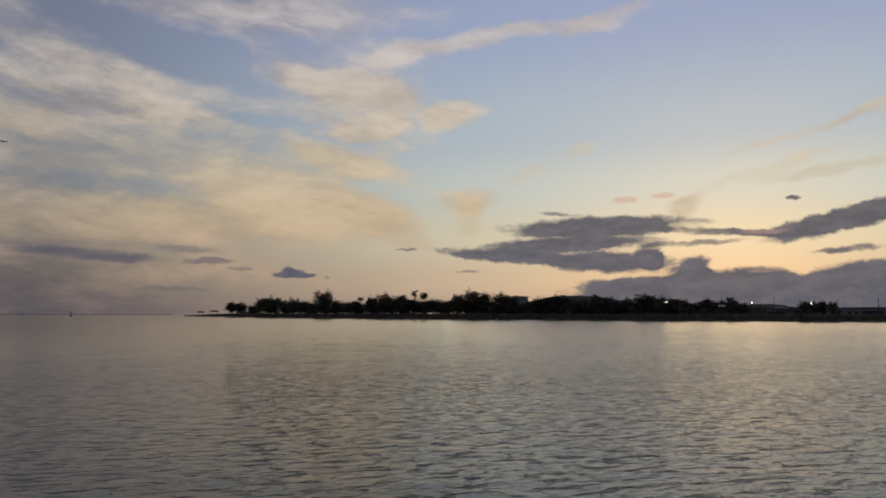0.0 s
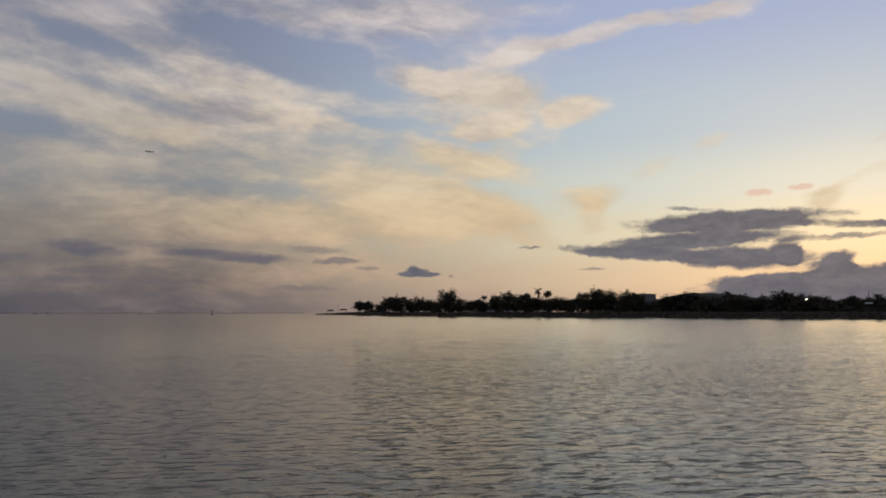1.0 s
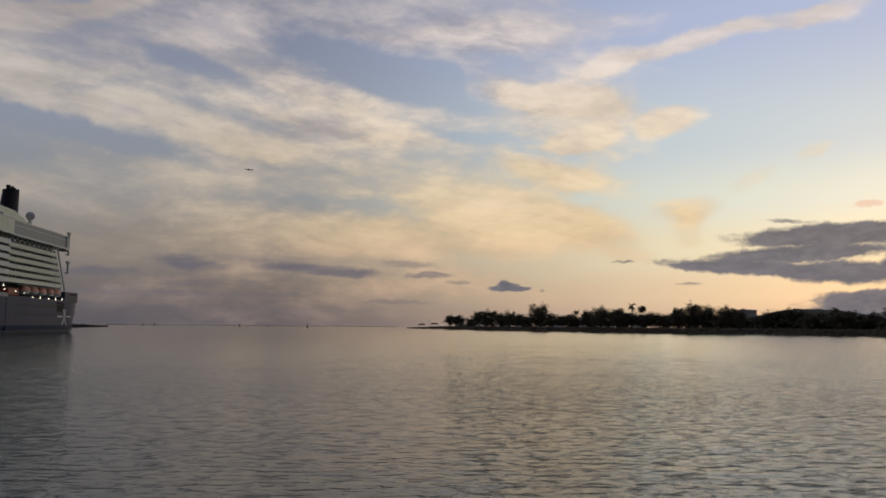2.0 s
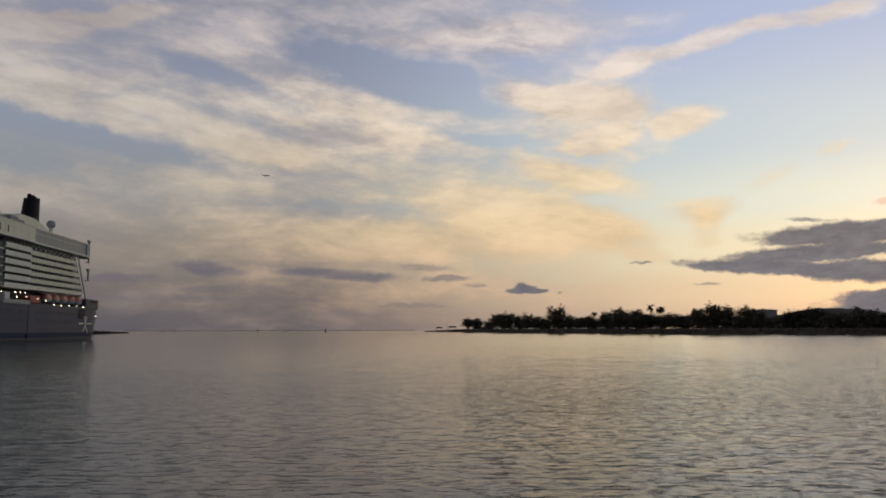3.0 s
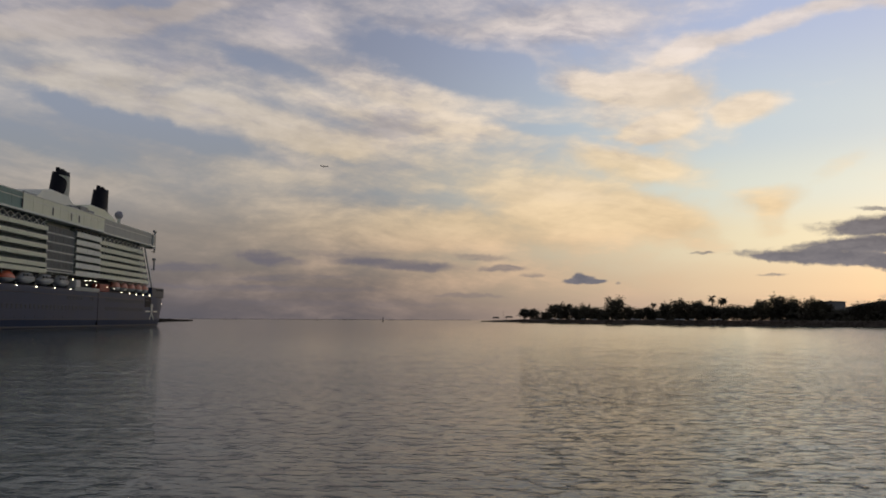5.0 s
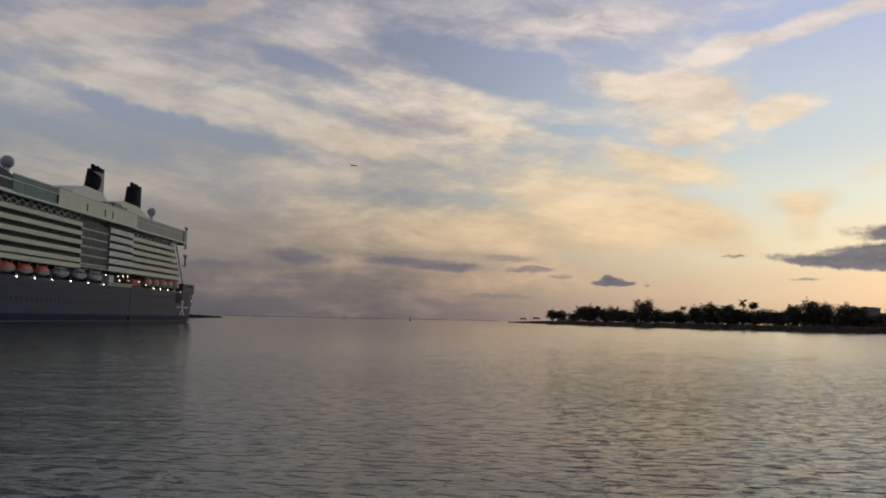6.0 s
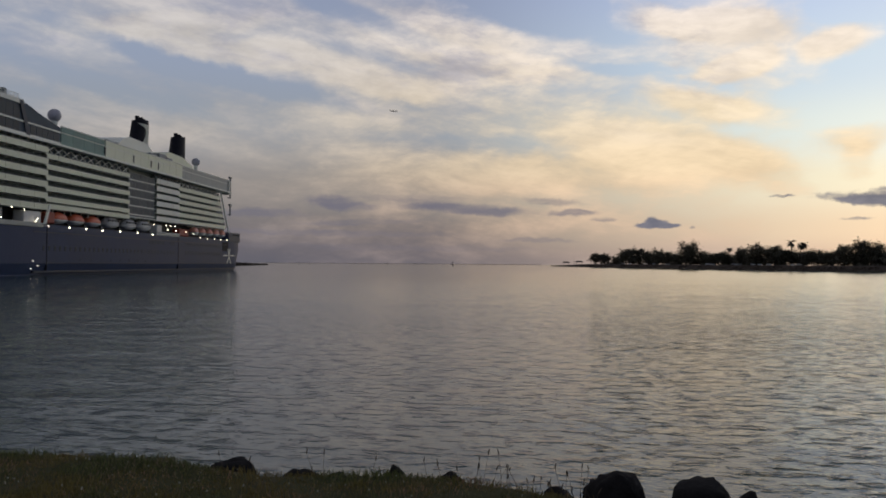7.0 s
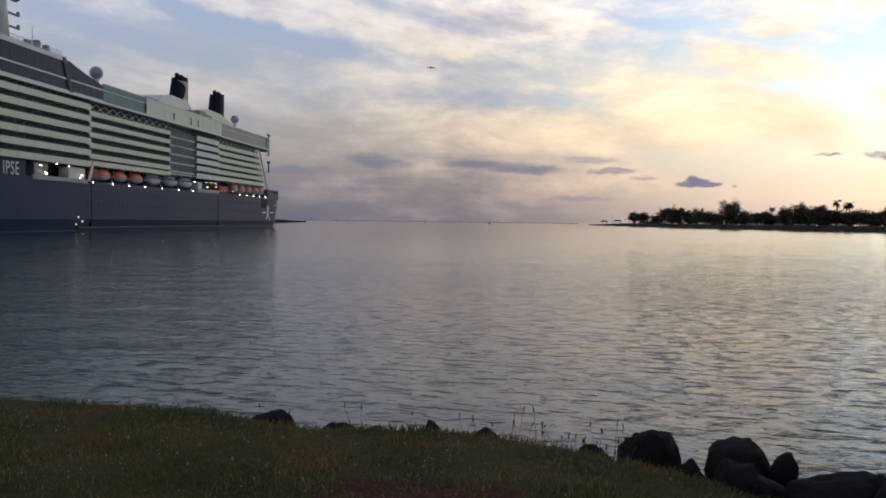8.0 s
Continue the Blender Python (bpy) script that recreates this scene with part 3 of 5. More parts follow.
def balcony_deck(parent, x0, x1, zc, front, tall=1.4, back=-2.4, pitch=3.0, mat=None):
    """One tier of balconies: the slab, the solid front at mid-height zc, its cap, and the cabin dividers."""
    bm = bmesh.new()
    box(bm, x0, x1, back, front - 0.12, zc - tall / 2, zc - tall / 2 + 0.22)
    tier = part("balcony_tier", bm, SHIP_WHITE, parent)
    bm = bmesh.new()
    n = max(1, round((x1 - x0) / pitch))
    w = (x1 - x0) / n
    for i in range(n):
        box(bm, x0 + i * w + 0.03, x0 + (i + 1) * w - 0.03, front - 0.12, front - 0.03 + 0.03 * (i % 2), zc - tall / 2 - 0.05, zc + tall / 2)
    tagged(part("balustrade", bm, mat or SHIP_CREAM, tier), kind="stuff")
    bm = bmesh.new()
    box(bm, x0, x1, front - 0.16, front + 0.06, zc + tall / 2 + 0.02, zc + tall / 2 + 0.12)
    part("handrail", bm, DECK_GREY, tier)
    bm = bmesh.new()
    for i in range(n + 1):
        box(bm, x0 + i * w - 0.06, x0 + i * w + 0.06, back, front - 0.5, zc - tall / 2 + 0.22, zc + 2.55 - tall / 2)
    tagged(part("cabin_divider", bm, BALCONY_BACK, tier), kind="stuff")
    return tier


def lifeboat(parent, x, z, length, tall, canopy_mat, windows=False):
    """A covered boat in its davits: white hull below, canopy above, two falls and a lamp under it."""
    def shell(z0, z1, bulge, taper, steps=8):
        bm = bmesh.new()
        rings = []
        for j in range(7):
            f = j / 6
            zz = z0 + (z1 - z0) * f
            w = bulge(f)
            ring = []
            for i in range(16):
                a = 2 * math.pi * i / 16
                cx, cy = math.cos(a), math.sin(a)
                ring.append(bm.verts.new((x + length / 2 * w * taper(f) * math.copysign(abs(cx) ** 0.7, cx), -1.9 + 1.75 * w * math.copysign(abs(cy) ** 0.8, cy), zz)))
            rings.append(ring)
        for a, b in zip(rings, rings[1:]):
            for i in range(16):
                bm.faces.new((a[i], a[(i + 1) % 16], b[(i + 1) % 16], b[i]))
        bm.faces.new(list(reversed(rings[0])))
        bm.faces.new(rings[-1])
        return bm
    split = z + tall * 0.36
    boat = part("lifeboat", shell(z, split, lambda f: 0.45 + 0.55 * math.sqrt(f), lambda f: 0.85 + 0.15 * f), BOAT_WHITE, parent, "white hull under its canopy", True)
    part("canopy", shell(split + 0.03, z + tall, lambda f: 0.98 * math.sqrt(max(0.02, 1 - 0.86 * f * f)), lambda f: 1.0 - 0.12 * f), canopy_mat, boat, "", True)
    if windows:
        for i in range(4):
            b = bmesh.new()
            wx = x - length * 0.32 + i * length * 0.21
            box(b, wx - 0.7, wx + 0.7, -0.5, -0.2, z + tall * 0.56, z + tall * 0.74, 0.06)
            part("cabin_window", b, DARK_GLASS_AND_SHADE, boat)
    for dx in (-0.36, 0.36):
        b = bmesh.new()
        tube(b, (x + dx * length, -1.6, z + tall * 0.8), (x + dx * length, -1.6, 18.0), 0.14, sides=6)
        box(b, x + dx * length - 0.25, x + dx * length + 0.25, -3.6, -1.0, 17.1, 17.6)
        part("davit", b, SHIP_WHITE, boat)
    b = bmesh.new()
    bmesh.ops.create_icosphere(b, subdivisions=1, radius=0.16, matrix=Matrix.Translation((x - length * 0.32, 0.2, z - 0.9)))
    part("boat_lamp", b, LAMP, boat)
    b = bmesh.new()
    tube(b, (x - length * 0.32, -0.3, z + 0.2), (x - length * 0.32, 0.15, z - 0.75), 0.09, sides=6)
    part("lamp_arm", b, SHIP_WHITE, boat)


def dome(parent, x, z, r, q):
    x, z = inboard(x, z, q)
    b = bmesh.new()
    bmesh.ops.create_uvsphere(b, u_segments=20, v_segments=12, radius=r, matrix=Matrix.Translation((x, -q, z)))
    d = part("radome", b, DOME_GREY, parent, "round grey antenna dome", True)
    b = bmesh.new()
    tube(b, (x, -q, z - r * 2.2), (x, -q, z - r * 0.9), r * 0.35, r * 0.5)
    part("pedestal", b, SHIP_WHITE, d)


def build_upper():
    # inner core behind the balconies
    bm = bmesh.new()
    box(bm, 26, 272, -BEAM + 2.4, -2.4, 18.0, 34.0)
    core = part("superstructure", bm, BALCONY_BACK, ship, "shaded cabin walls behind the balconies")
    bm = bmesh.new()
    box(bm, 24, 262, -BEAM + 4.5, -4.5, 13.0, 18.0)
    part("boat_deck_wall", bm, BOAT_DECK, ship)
    for x0, x1, z in ((18, 160, 18.0), (160, 270, 17.2)):
        bm = bmesh.new()
        box(bm, x0, x1 - 0.02, -4.6, -0.15, z - 0.25, z)
        part("boat_deck_soffit", bm, SHIP_WHITE, core)
    for k in range(6):
        x_aft = 17.5 + 1.55 * k
        balcony_deck(core, x_aft, 71.6, 18.9 + 2.42 * k - 0.3, -1.2)
        balcony_deck(core, 71.75, 91.9, 18.4 + 2.57 * k, 0.0, 1.6, mat=SHIP_WHITE)
    for k in range(5):
        balcony_deck(core, 112.1, 159.9, 19.6 + 2.78 * k, 0.0, 1.25)
    for k in range(6):
        balcony_deck(core, 160.1, 268, 17.4 + 2.92 * k, 0.9, 1.45)
    bm = bmesh.new()
    box(bm, 112.1, 159.9, -0.14, -0.02, 17.1, 18.4)
    part("promenade_fascia", bm, SHIP_CREAM, core)
    # tall glazed bay
    bm = bmesh.new()
    box(bm, 92.1, 111.9, -2.3, -0.7, 17.6, 31.8)
    bay = part("glazed_bay", bm, BAY_GREY, core, "grey glazed bay with thin white floor lines")
    for k in range(5):
        b = bmesh.new()
        box(b, 92.1, 111.9, -0.9, -0.45, 18.6 + 2.75 * k, 18.9 + 2.75 * k)
        part("floor_line", b, SHIP_WHITE, bay)
        for i in range(7):
            b = bmesh.new()
            box(b, 92.6 + 2.8 * i, 94.9 + 2.8 * i, -0.75, -0.66, 19.2 + 2.75 * k, 20.9 + 2.75 * k)
            part("pane", b, BAY_PANE, bay)
    # roof deck edge, bulwark and screens
    for x0, x1, y in ((15.5, 71.8, 0.2), (71.9, 160, 1.2), (160.1, 270, 1.3)):
        bm = bmesh.new()
        box(bm, x0, x1, -BEAM + 1, y, 33.7, 34.3, 0.1)
        part("roof_edge", bm, SHIP_WHITE, ship, "bright white deck edge")
    for x0, x1, y, mat, name, lab in ((15.8, 71.5, -0.3, BULWARK_GREY, "bulwark", ""), (72, 130, 0.9, SHIP_CREAM, "bulwark", "pale cream steel bulwark"), (130.2, 154, 0.7, GREEN_GLASS, "wind_screen", "green-tinted glass wind screen")):
        n = round((x1 - x0) / 5.8)
        w = (x1 - x0) / n
        whole = None
        for i in range(n):
            b = bmesh.new()
            box(b, x0 + i * w + 0.03, x0 + (i + 1) * w - 0.03, y - 0.3, y, 34.3, 39.0, 0.05)
            if whole is None:
                whole = part(name, b, mat, ship, lab)
            else:
                part("panel", b, mat, whole)
        b = bmesh.new()
        box(b, x0, x1, y - 0.35, y + 0.08, 39.05, 39.25)
        part("cap_rail", b, SHIP_WHITE, whole)
        b = bmesh.new()
        box(b, x0, x1, y - 0.25, y + 0.04, 37.4, 37.55)
        part("mid_rail", b, SHIP_WHITE, whole)
    for x in (111.8, 98.9, 93.1, 130.6):
        b = bmesh.new()
        box(b, x - 0.3, x + 0.3, 0.85, 0.98, 34.9, 37.2)
        part("bulwark_slot", b, FUNNEL_BLACK, ship)
    # dark strip painted in for the shade under the overhang, lattice braces before it
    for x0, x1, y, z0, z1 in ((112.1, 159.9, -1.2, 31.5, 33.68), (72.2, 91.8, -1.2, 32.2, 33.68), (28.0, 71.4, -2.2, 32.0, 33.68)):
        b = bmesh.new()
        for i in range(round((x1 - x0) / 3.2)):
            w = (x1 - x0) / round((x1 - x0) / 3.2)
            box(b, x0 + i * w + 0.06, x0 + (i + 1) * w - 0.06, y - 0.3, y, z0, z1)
        tagged(part("deck_glazing", b, DARK_GLASS_AND_SHADE, core), kind="stuff")
    b = bmesh.new()
    for s in (-1, 1):
        tube(b, (-2.1 * s, -0.7, 29.9), (2.1 * s, -0.7, 31.9), 0.13, sides=5)
    brace = part("brace", b, SHIP_WHITE, core, "white crossed strut")
    brace.location = (114.5, 0.2, 1.5)
    for x in [118.8 + 4.3 * i for i in range(10)] + [30 + 4.3 * i for i in range(10)]:
        o = brace.copy()
        scene.collection.objects.link(o)
        o.location.x = x
        o.location.z = 1.5
        o.location.y = 0.2 if x > 100 else -1.0
    # forward glass house
    bm = bmesh.new()
    prism(bm, [(154.2, 34.3), (154.2, 38.6), (158, 39.4), (164, 40.6), (169.5, 42.0), (174, 42.2), (262, 43.0), (268, 34.3)], -BEAM + 1.5, 0.6)
    bmesh.ops.recalc_face_normals(bm, faces=bm.faces)
    house = part("forward_house", bm, HOUSE_BLUE, ship, "dark blue-grey glazed upper house")
    for z0, z1, name in ((37.2, 37.6, "white_band"), (34.32, 34.7, "white_band"), (41.5, 42.6, "parapet")):
        b = bmesh.new()
        prism(b, [(154.3 if z0 < 38 else 171, z0), (154.3 if z0 < 38 else 171, z1), (266, z1 + 0.3), (266, z0 + 0.3)], 0.55, 0.85)
        bmesh.ops.recalc_face_normals(b, faces=b.faces)
        part(name, b, SHIP_WHITE, house)
    for x in [172.5 + 2.9 * i for i in range(10)]:
        for z in (34.9, 37.8):
            b = bmesh.new()
            box(b, x, x + 2.6, 0.56, 0.64, z, z + 2.2 + (1.3 if z > 37 else 0))
            part("pane", b, DARK_GLASS_AND_SHADE, house)
    for x in [155.2 + 2.6 * i for i in range(5)]:
        b = bmesh.new()
        box(b, x, x + 2.3, 0.56, 0.64, 34.9, 37.0)
        part("pane", b, DARK_GLASS_AND_SHADE, house)
    b = bmesh.new()
    prism(b, [(168.2, 34.3), (171.6, 42.4), (173.0, 42.4), (169.8, 34.3)], 0.5, 0.95)
    bmesh.ops.recalc_face_normals(b, faces=b.faces)
    part("slanted_column", b, HULL_GREY, house)
    for x in [173 + 1.6 * i for i in range(16)]:
        b = bmesh.new()
        tube(b, (x, 0.3, 42.3), (x, 0.3, 43.7), 0.07, sides=5)
        part("rail_post", b, SHIP_WHITE, house)
    for z in (43.1, 43.7):
        b = bmesh.new()
        tube(b, (172, 0.3, z), (198, 0.3, z), 0.07, sides=5)
        part("rail", b, SHIP_WHITE, house)
    for x, z, h in ((176, 42.6, 1.8), (179.5, 42.6, 2.2), (183, 42.6, 1.6)):
        b = bmesh.new()
        box(b, x, x + 1.3, -1.6, -0.4, z, z + h, 0.2)
        part("deck_locker", b, DECK_GREY, house)
    b = bmesh.new()
    tube(b, (182.5, -0.6, 42.5), (182.5, -0.6, 47.5), 0.09, 0.04, 6)
    part("aerial", b, DECK_GREY, house)
    # mast
    b = bmesh.new()
    tube(b, (186.2, -6, 41), (186.8, -6, 60), 2.2, 1.3, 14)
    mast = part("mast", b, SHIP_WHITE, ship, "white tapering signal mast with cross arms", True)
    for z, l in ((47.4, 7.0), (50.4, 7.0), (53.6, 6.2)):
        b = bmesh.new()
        box(b, 186.5 - l, 186.5 + l, -6.3, -5.7, z, z + 0.35)
        box(b, 186.5 - l, 186.9 - l, -6.3, -5.7, z, z + 1.1)
        part("cross_arm", b, DECK_GREY, mast)
    b = bmesh.new()
    box(b, 179.8, 181.4, -6.8, -5.4, 53.9, 55.6, 0.3)
    part("radar", b, FUNNEL_BLACK, mast)
    # funnels
    for x, zb, zt, half, pede in ((106.8, 42.6, 49.4, 4.4, ((121, 39.2), (117, 41.8), (112, 42.9), (100, 42.6), (96, 40.6), (92, 39.0))), (75.5, 41.6, 48.9, 4.4, ((92, 39.0), (88, 40.0), (82, 42.4), (70, 42.2), (62, 40.4), (58, 39.0)))):
        q = 14
        b = bmesh.new()
        prism(b, [inboard(px, pz, 8) for px, pz in pede] + [inboard(px, 34.3, 8) for px in (pede[-1][0], pede[0][0])], -24, -8)
        bmesh.ops.recalc_face_normals(b, faces=b.faces)
        ped = part("funnel_house", b, SHIP_WHITE if x > 100 else SHIP_CREAM, ship)
        cx, z0 = inboard(x, zb - 1.2, q)
        _, z1 = inboard(x, zt, q)
        b = bmesh.new()
        rings = []
        for j in range(7):
            f = j / 6
            lean, w = -1.4 * f, half * (1.10 - 0.16 * f)
            rings.append([b.verts.new((cx + lean + w * math.cos(2 * math.pi * i / 24), -q + w * 0.62 * math.sin(2 * math.pi * i / 24), z0 + (z1 - z0) * f - 0.5 * f * math.cos(2 * math.pi * i / 24))) for i in range(24)])
        for r0, r1 in zip(rings, rings[1:]):
            for i in range(24):
                b.faces.new((r0[i], r0[(i + 1) % 24], r1[(i + 1) % 24], r1[i]))
        b.faces.new(rings[-1])
        f = part("funnel", b, FUNNEL_BLACK, ship, "dark navy oval funnel", True)
        for i, dx in enumerate((-2.6, -0.8, 1.0, 2.6)):
            b = bmesh.new()
            tube(b, (cx - 1.4 + dx, -q, z1 - 1.0), (cx - 1.4 + dx, -q, z1 + 0.9 + 0.3 * (i % 2)), 0.75, sides=10)
            part("exhaust_pipe", b, FUNNEL_BLACK, f)
        b = bmesh.new()
        box(b, cx - 6.6, cx - 4.0, -q - 1, -q + 1, z1 - 1.3, z1 - 0.9)
        part("platform", b, DECK_GREY, f)
        if x > 100:
            b = bmesh.new()
            strips = []
            for j in range(13):
                g = 0.02 + 0.80 * j / 12
                lead = 56 + 100 * g * (1 - g) if g < 0.55 else 80.75 - 62 * ((g - 0.55) / 0.27) ** 2
                w = half * (1.10 - 0.16 * g) * 1.03
                turns = [radians(lead + (160 - lead) * i / 8) for i in range(9)]
                strips.append([b.verts.new((cx - 1.4 * g + w * math.cos(a), -q + w * 0.62 * math.sin(a), z0 + (z1 - z0) * g)) for a in turns])
            for r0, r1 in zip(strips, strips[1:]):
                for i in range(8):
                    b.faces.new((r0[i], r0[i + 1], r1[i + 1], r1[i]))
            bmesh.ops.solidify(b, geom=b.faces[:], thickness=0.08)
            bmesh.ops.recalc_face_normals(b, faces=b.faces)
            part("funnel_stripe", b, SHIP_WHITE, f, "white swept stripe")
    for x0, x1, z1 in ((84, 90, 41.0), (79, 83.8, 40.4), (92, 97, 40.2), (120, 128, 39.9)):
        b = bmesh.new()
        xa, za = inboard(x0, z1, 5)
        xb, _ = inboard(x1, z1, 5)
        box(b, xa, xb, -9, -5, 34.3, za, 0.3)
        part("deck_house", b, DECK_GREY, ship)
    dome(ship, 156.2, 41.6, 1.75, 3.0)
    dome(ship, 56.7, 42.1, 1.65, 8.0)
    # slanted posts and lamp stands at the after end
    for q in (-1.0, -5.0):
        b = bmesh.new()
        tube(b, (25.5, q, 33.7), (14.5, q, 16.6), 0.35, sides=8)
        part("after_stanchion", b, SHIP_WHITE, ship)
    b = bmesh.new()
    box(b, 14.6, 18.4, -3, 0.1, 33.0, 38.8, 0.2)
    part("after_screen", b, BULWARK_GREY, ship)
    for x, z0, z1 in ((14.4, 31.5, 40.5), (14.2, 24.0, 28.6)):
        b = bmesh.new()
        tube(b, (x, -0.5, z0), (x, -0.5, z1), 0.35, sides=8)
        box(b, x - 1.2, x + 1.4, -0.9, -0.1, z1 - 0.5, z1 + 0.5, 0.15)
        box(b, x - 0.8, x + 3.0, -0.7, -0.3, z0, z0 + 0.35)
        part("lamp_stand", b, DECK_GREY, ship)
    # boats and boat-deck fittings
    for x in (150.6, 141.6, 132.2):
        lifeboat(ship, x, 13.6, 7.6, 3.0, BOAT_ORANGE)
    for x in (121.5, 109.6, 98.4):
        lifeboat(ship, x, 13.7, 9.6, 3.4, BOAT_TENDER, True)
    for x in (53.0, 45.2, 37.2, 29.4, 22.0):
        lifeboat(ship, x, 14.0, 5.6, 3.2, BOAT_CORAL)
    for x0, x1, z0, z1, mat, name in ((161, 168.6, 12.9, 16.2, BOAT_WHITE, "white_locker"), (86.6, 90.4, 13.1, 16.2, BOAT_WHITE, "white_locker"), (177.0, 182.6, 13.0, 16.4, DECK_GREY, "winch_house"), (62, 71, 13.1, 15.8, BOAT_DARKRED, "boat_cradle"), (154.6, 159.0, 13.4, 16.4, BOAT_DARKRED, "boat_cradle")):
        b = bmesh.new()
        box(b, x0, x1, -3.2, -0.3, z0, z1, 0.35)
        part(name, b, mat, ship)
    b = bmesh.new()
    box(b, 161, 184, -0.2, 0.35, 12.2, 13.3, 0.1)
    part("mooring_deck_rail", b, BULWARK_GREY, ship)
    b = bmesh.new()
    box(b, 72, 92, -0.2, 0.15, 12.6, 13.9, 0.1)
    part("boat_deck_rail", b, BULWARK_GREY, ship)
    b = bmesh.new()
    prism(b, [(160.3, 13.0), (158.2, 18.2), (158.9, 18.2), (161.2, 13.0)], 0.3, 0.7)
    bmesh.ops.recalc_face_normals(b, faces=b.faces)
    part("white_stanchion", b, SHIP_WHITE, ship)
    spots = [(181, 15.6), (179.5, 14.2), (178.6, 13.7), (174.6, 16.4), (169.4, 16.2), (163.6, 14.3), (164.4, 13.6), (158.6, 12.7), (187.4, 17.0), (94.6, 16.1)]
    spots += [(84.6, 16.3), (80.6, 16.4), (76.6, 16.4), (83.4, 14.8), (75.6, 14.9), (66.2, 14.7), (59.0, 14.3)]
    for x, z in spots:
        b = bmesh.new()
        bmesh.ops.create_icosphere(b, subdivisions=1, radius=0.14, matrix=Matrix.Translation((x, 0.35, z)))
        part("deck_lamp", b, LAMP, ship)


HULL_GREY = material("hull_grey_steel", (0.075, 0.08, 0.10), 0.5, vary=0.15, scale=0.3, bump=0.05, spec=0.2)
BULWARK_GREY = material("bulwark_grey_paint", (0.36, 0.37, 0.34), 0.5, vary=0.1, scale=0.3, bump=0.04)
BAY_GREY = material("bay_grey_cladding", (0.17, 0.18, 0.18), 0.6, vary=0.2, scale=0.5, bump=0.03, spec=0.15)
BAY_PANE = material("bay_grey_glass", (0.11, 0.12, 0.125), 0.5, vary=0.3, scale=0.5, bump=0.02, spec=0.15)
HOUSE_BLUE = material("house_blue_grey", (0.05, 0.075, 0.105), 0.5, vary=0.2, scale=0.3, bump=0.02, spec=0.15)
# the dim recess behind the boats is put into this wall colour
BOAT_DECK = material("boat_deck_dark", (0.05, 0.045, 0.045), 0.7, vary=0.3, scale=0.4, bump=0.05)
BOAT_TENDER = material("tender_grey_white", (0.42, 0.42, 0.41), 0.45, vary=0.12, scale=0.6, bump=0.03)
BOAT_CORAL = material("lifeboat_coral", (0.70, 0.30, 0.20), 0.5, vary=0.12, scale=0.6, bump=0.03)
BOAT_DARKRED = material("cradle_red_oxide", (0.30, 0.06, 0.035), 0.6, vary=0.25, scale=0.6, bump=0.05)
build_hull()
build_upper()


# ---------------------------------------------------------------- trees and buildings on the far point
BARK = material("dark_bark", (0.045, 0.035, 0.028), 0.9, vary=0.3, scale=0.8, bump=0.3, stretch=(1, 1, 0.2))
LEAF = material("dusk_foliage", (0.080, 0.076, 0.056), 0.75, vary=0.45, scale=0.35, bump=0.0, spec=0.15)
LEAF_OLIVE = material("olive_foliage", (0.110, 0.100, 0.070), 0.75, vary=0.45, scale=0.35, bump=0.0, spec=0.15)


def leaf_cloud(bm, rng, centre, size, count, leaf):
    """Small folded leaf sprays scattered through a lumpy ball."""
    cx, cy, cz = centre
    for _ in range(count):
        d = Vector((rng.gauss(0, 1), rng.gauss(0, 1), rng.gauss(0, 1))).normalized() * (0.35 + 0.65 * rng.random() ** 0.6)
        p = Vector((cx + d.x * size[0], cy + d.y * size[1], cz + d.z * size[2]))
        a = Vector((rng.uniform(-1, 1), rng.uniform(-1, 1), rng.uniform(-0.6, 0.6))) * leaf
        b = Vector((rng.uniform(-1, 1), rng.uniform(-1, 1), rng.uniform(-1, 0.4))) * leaf
        v = [bm.verts.new(p), bm.verts.new(p + a), bm.verts.new(p + a * 0.6 + b), bm.verts.new(p + b)]
        bm.faces.new(v)


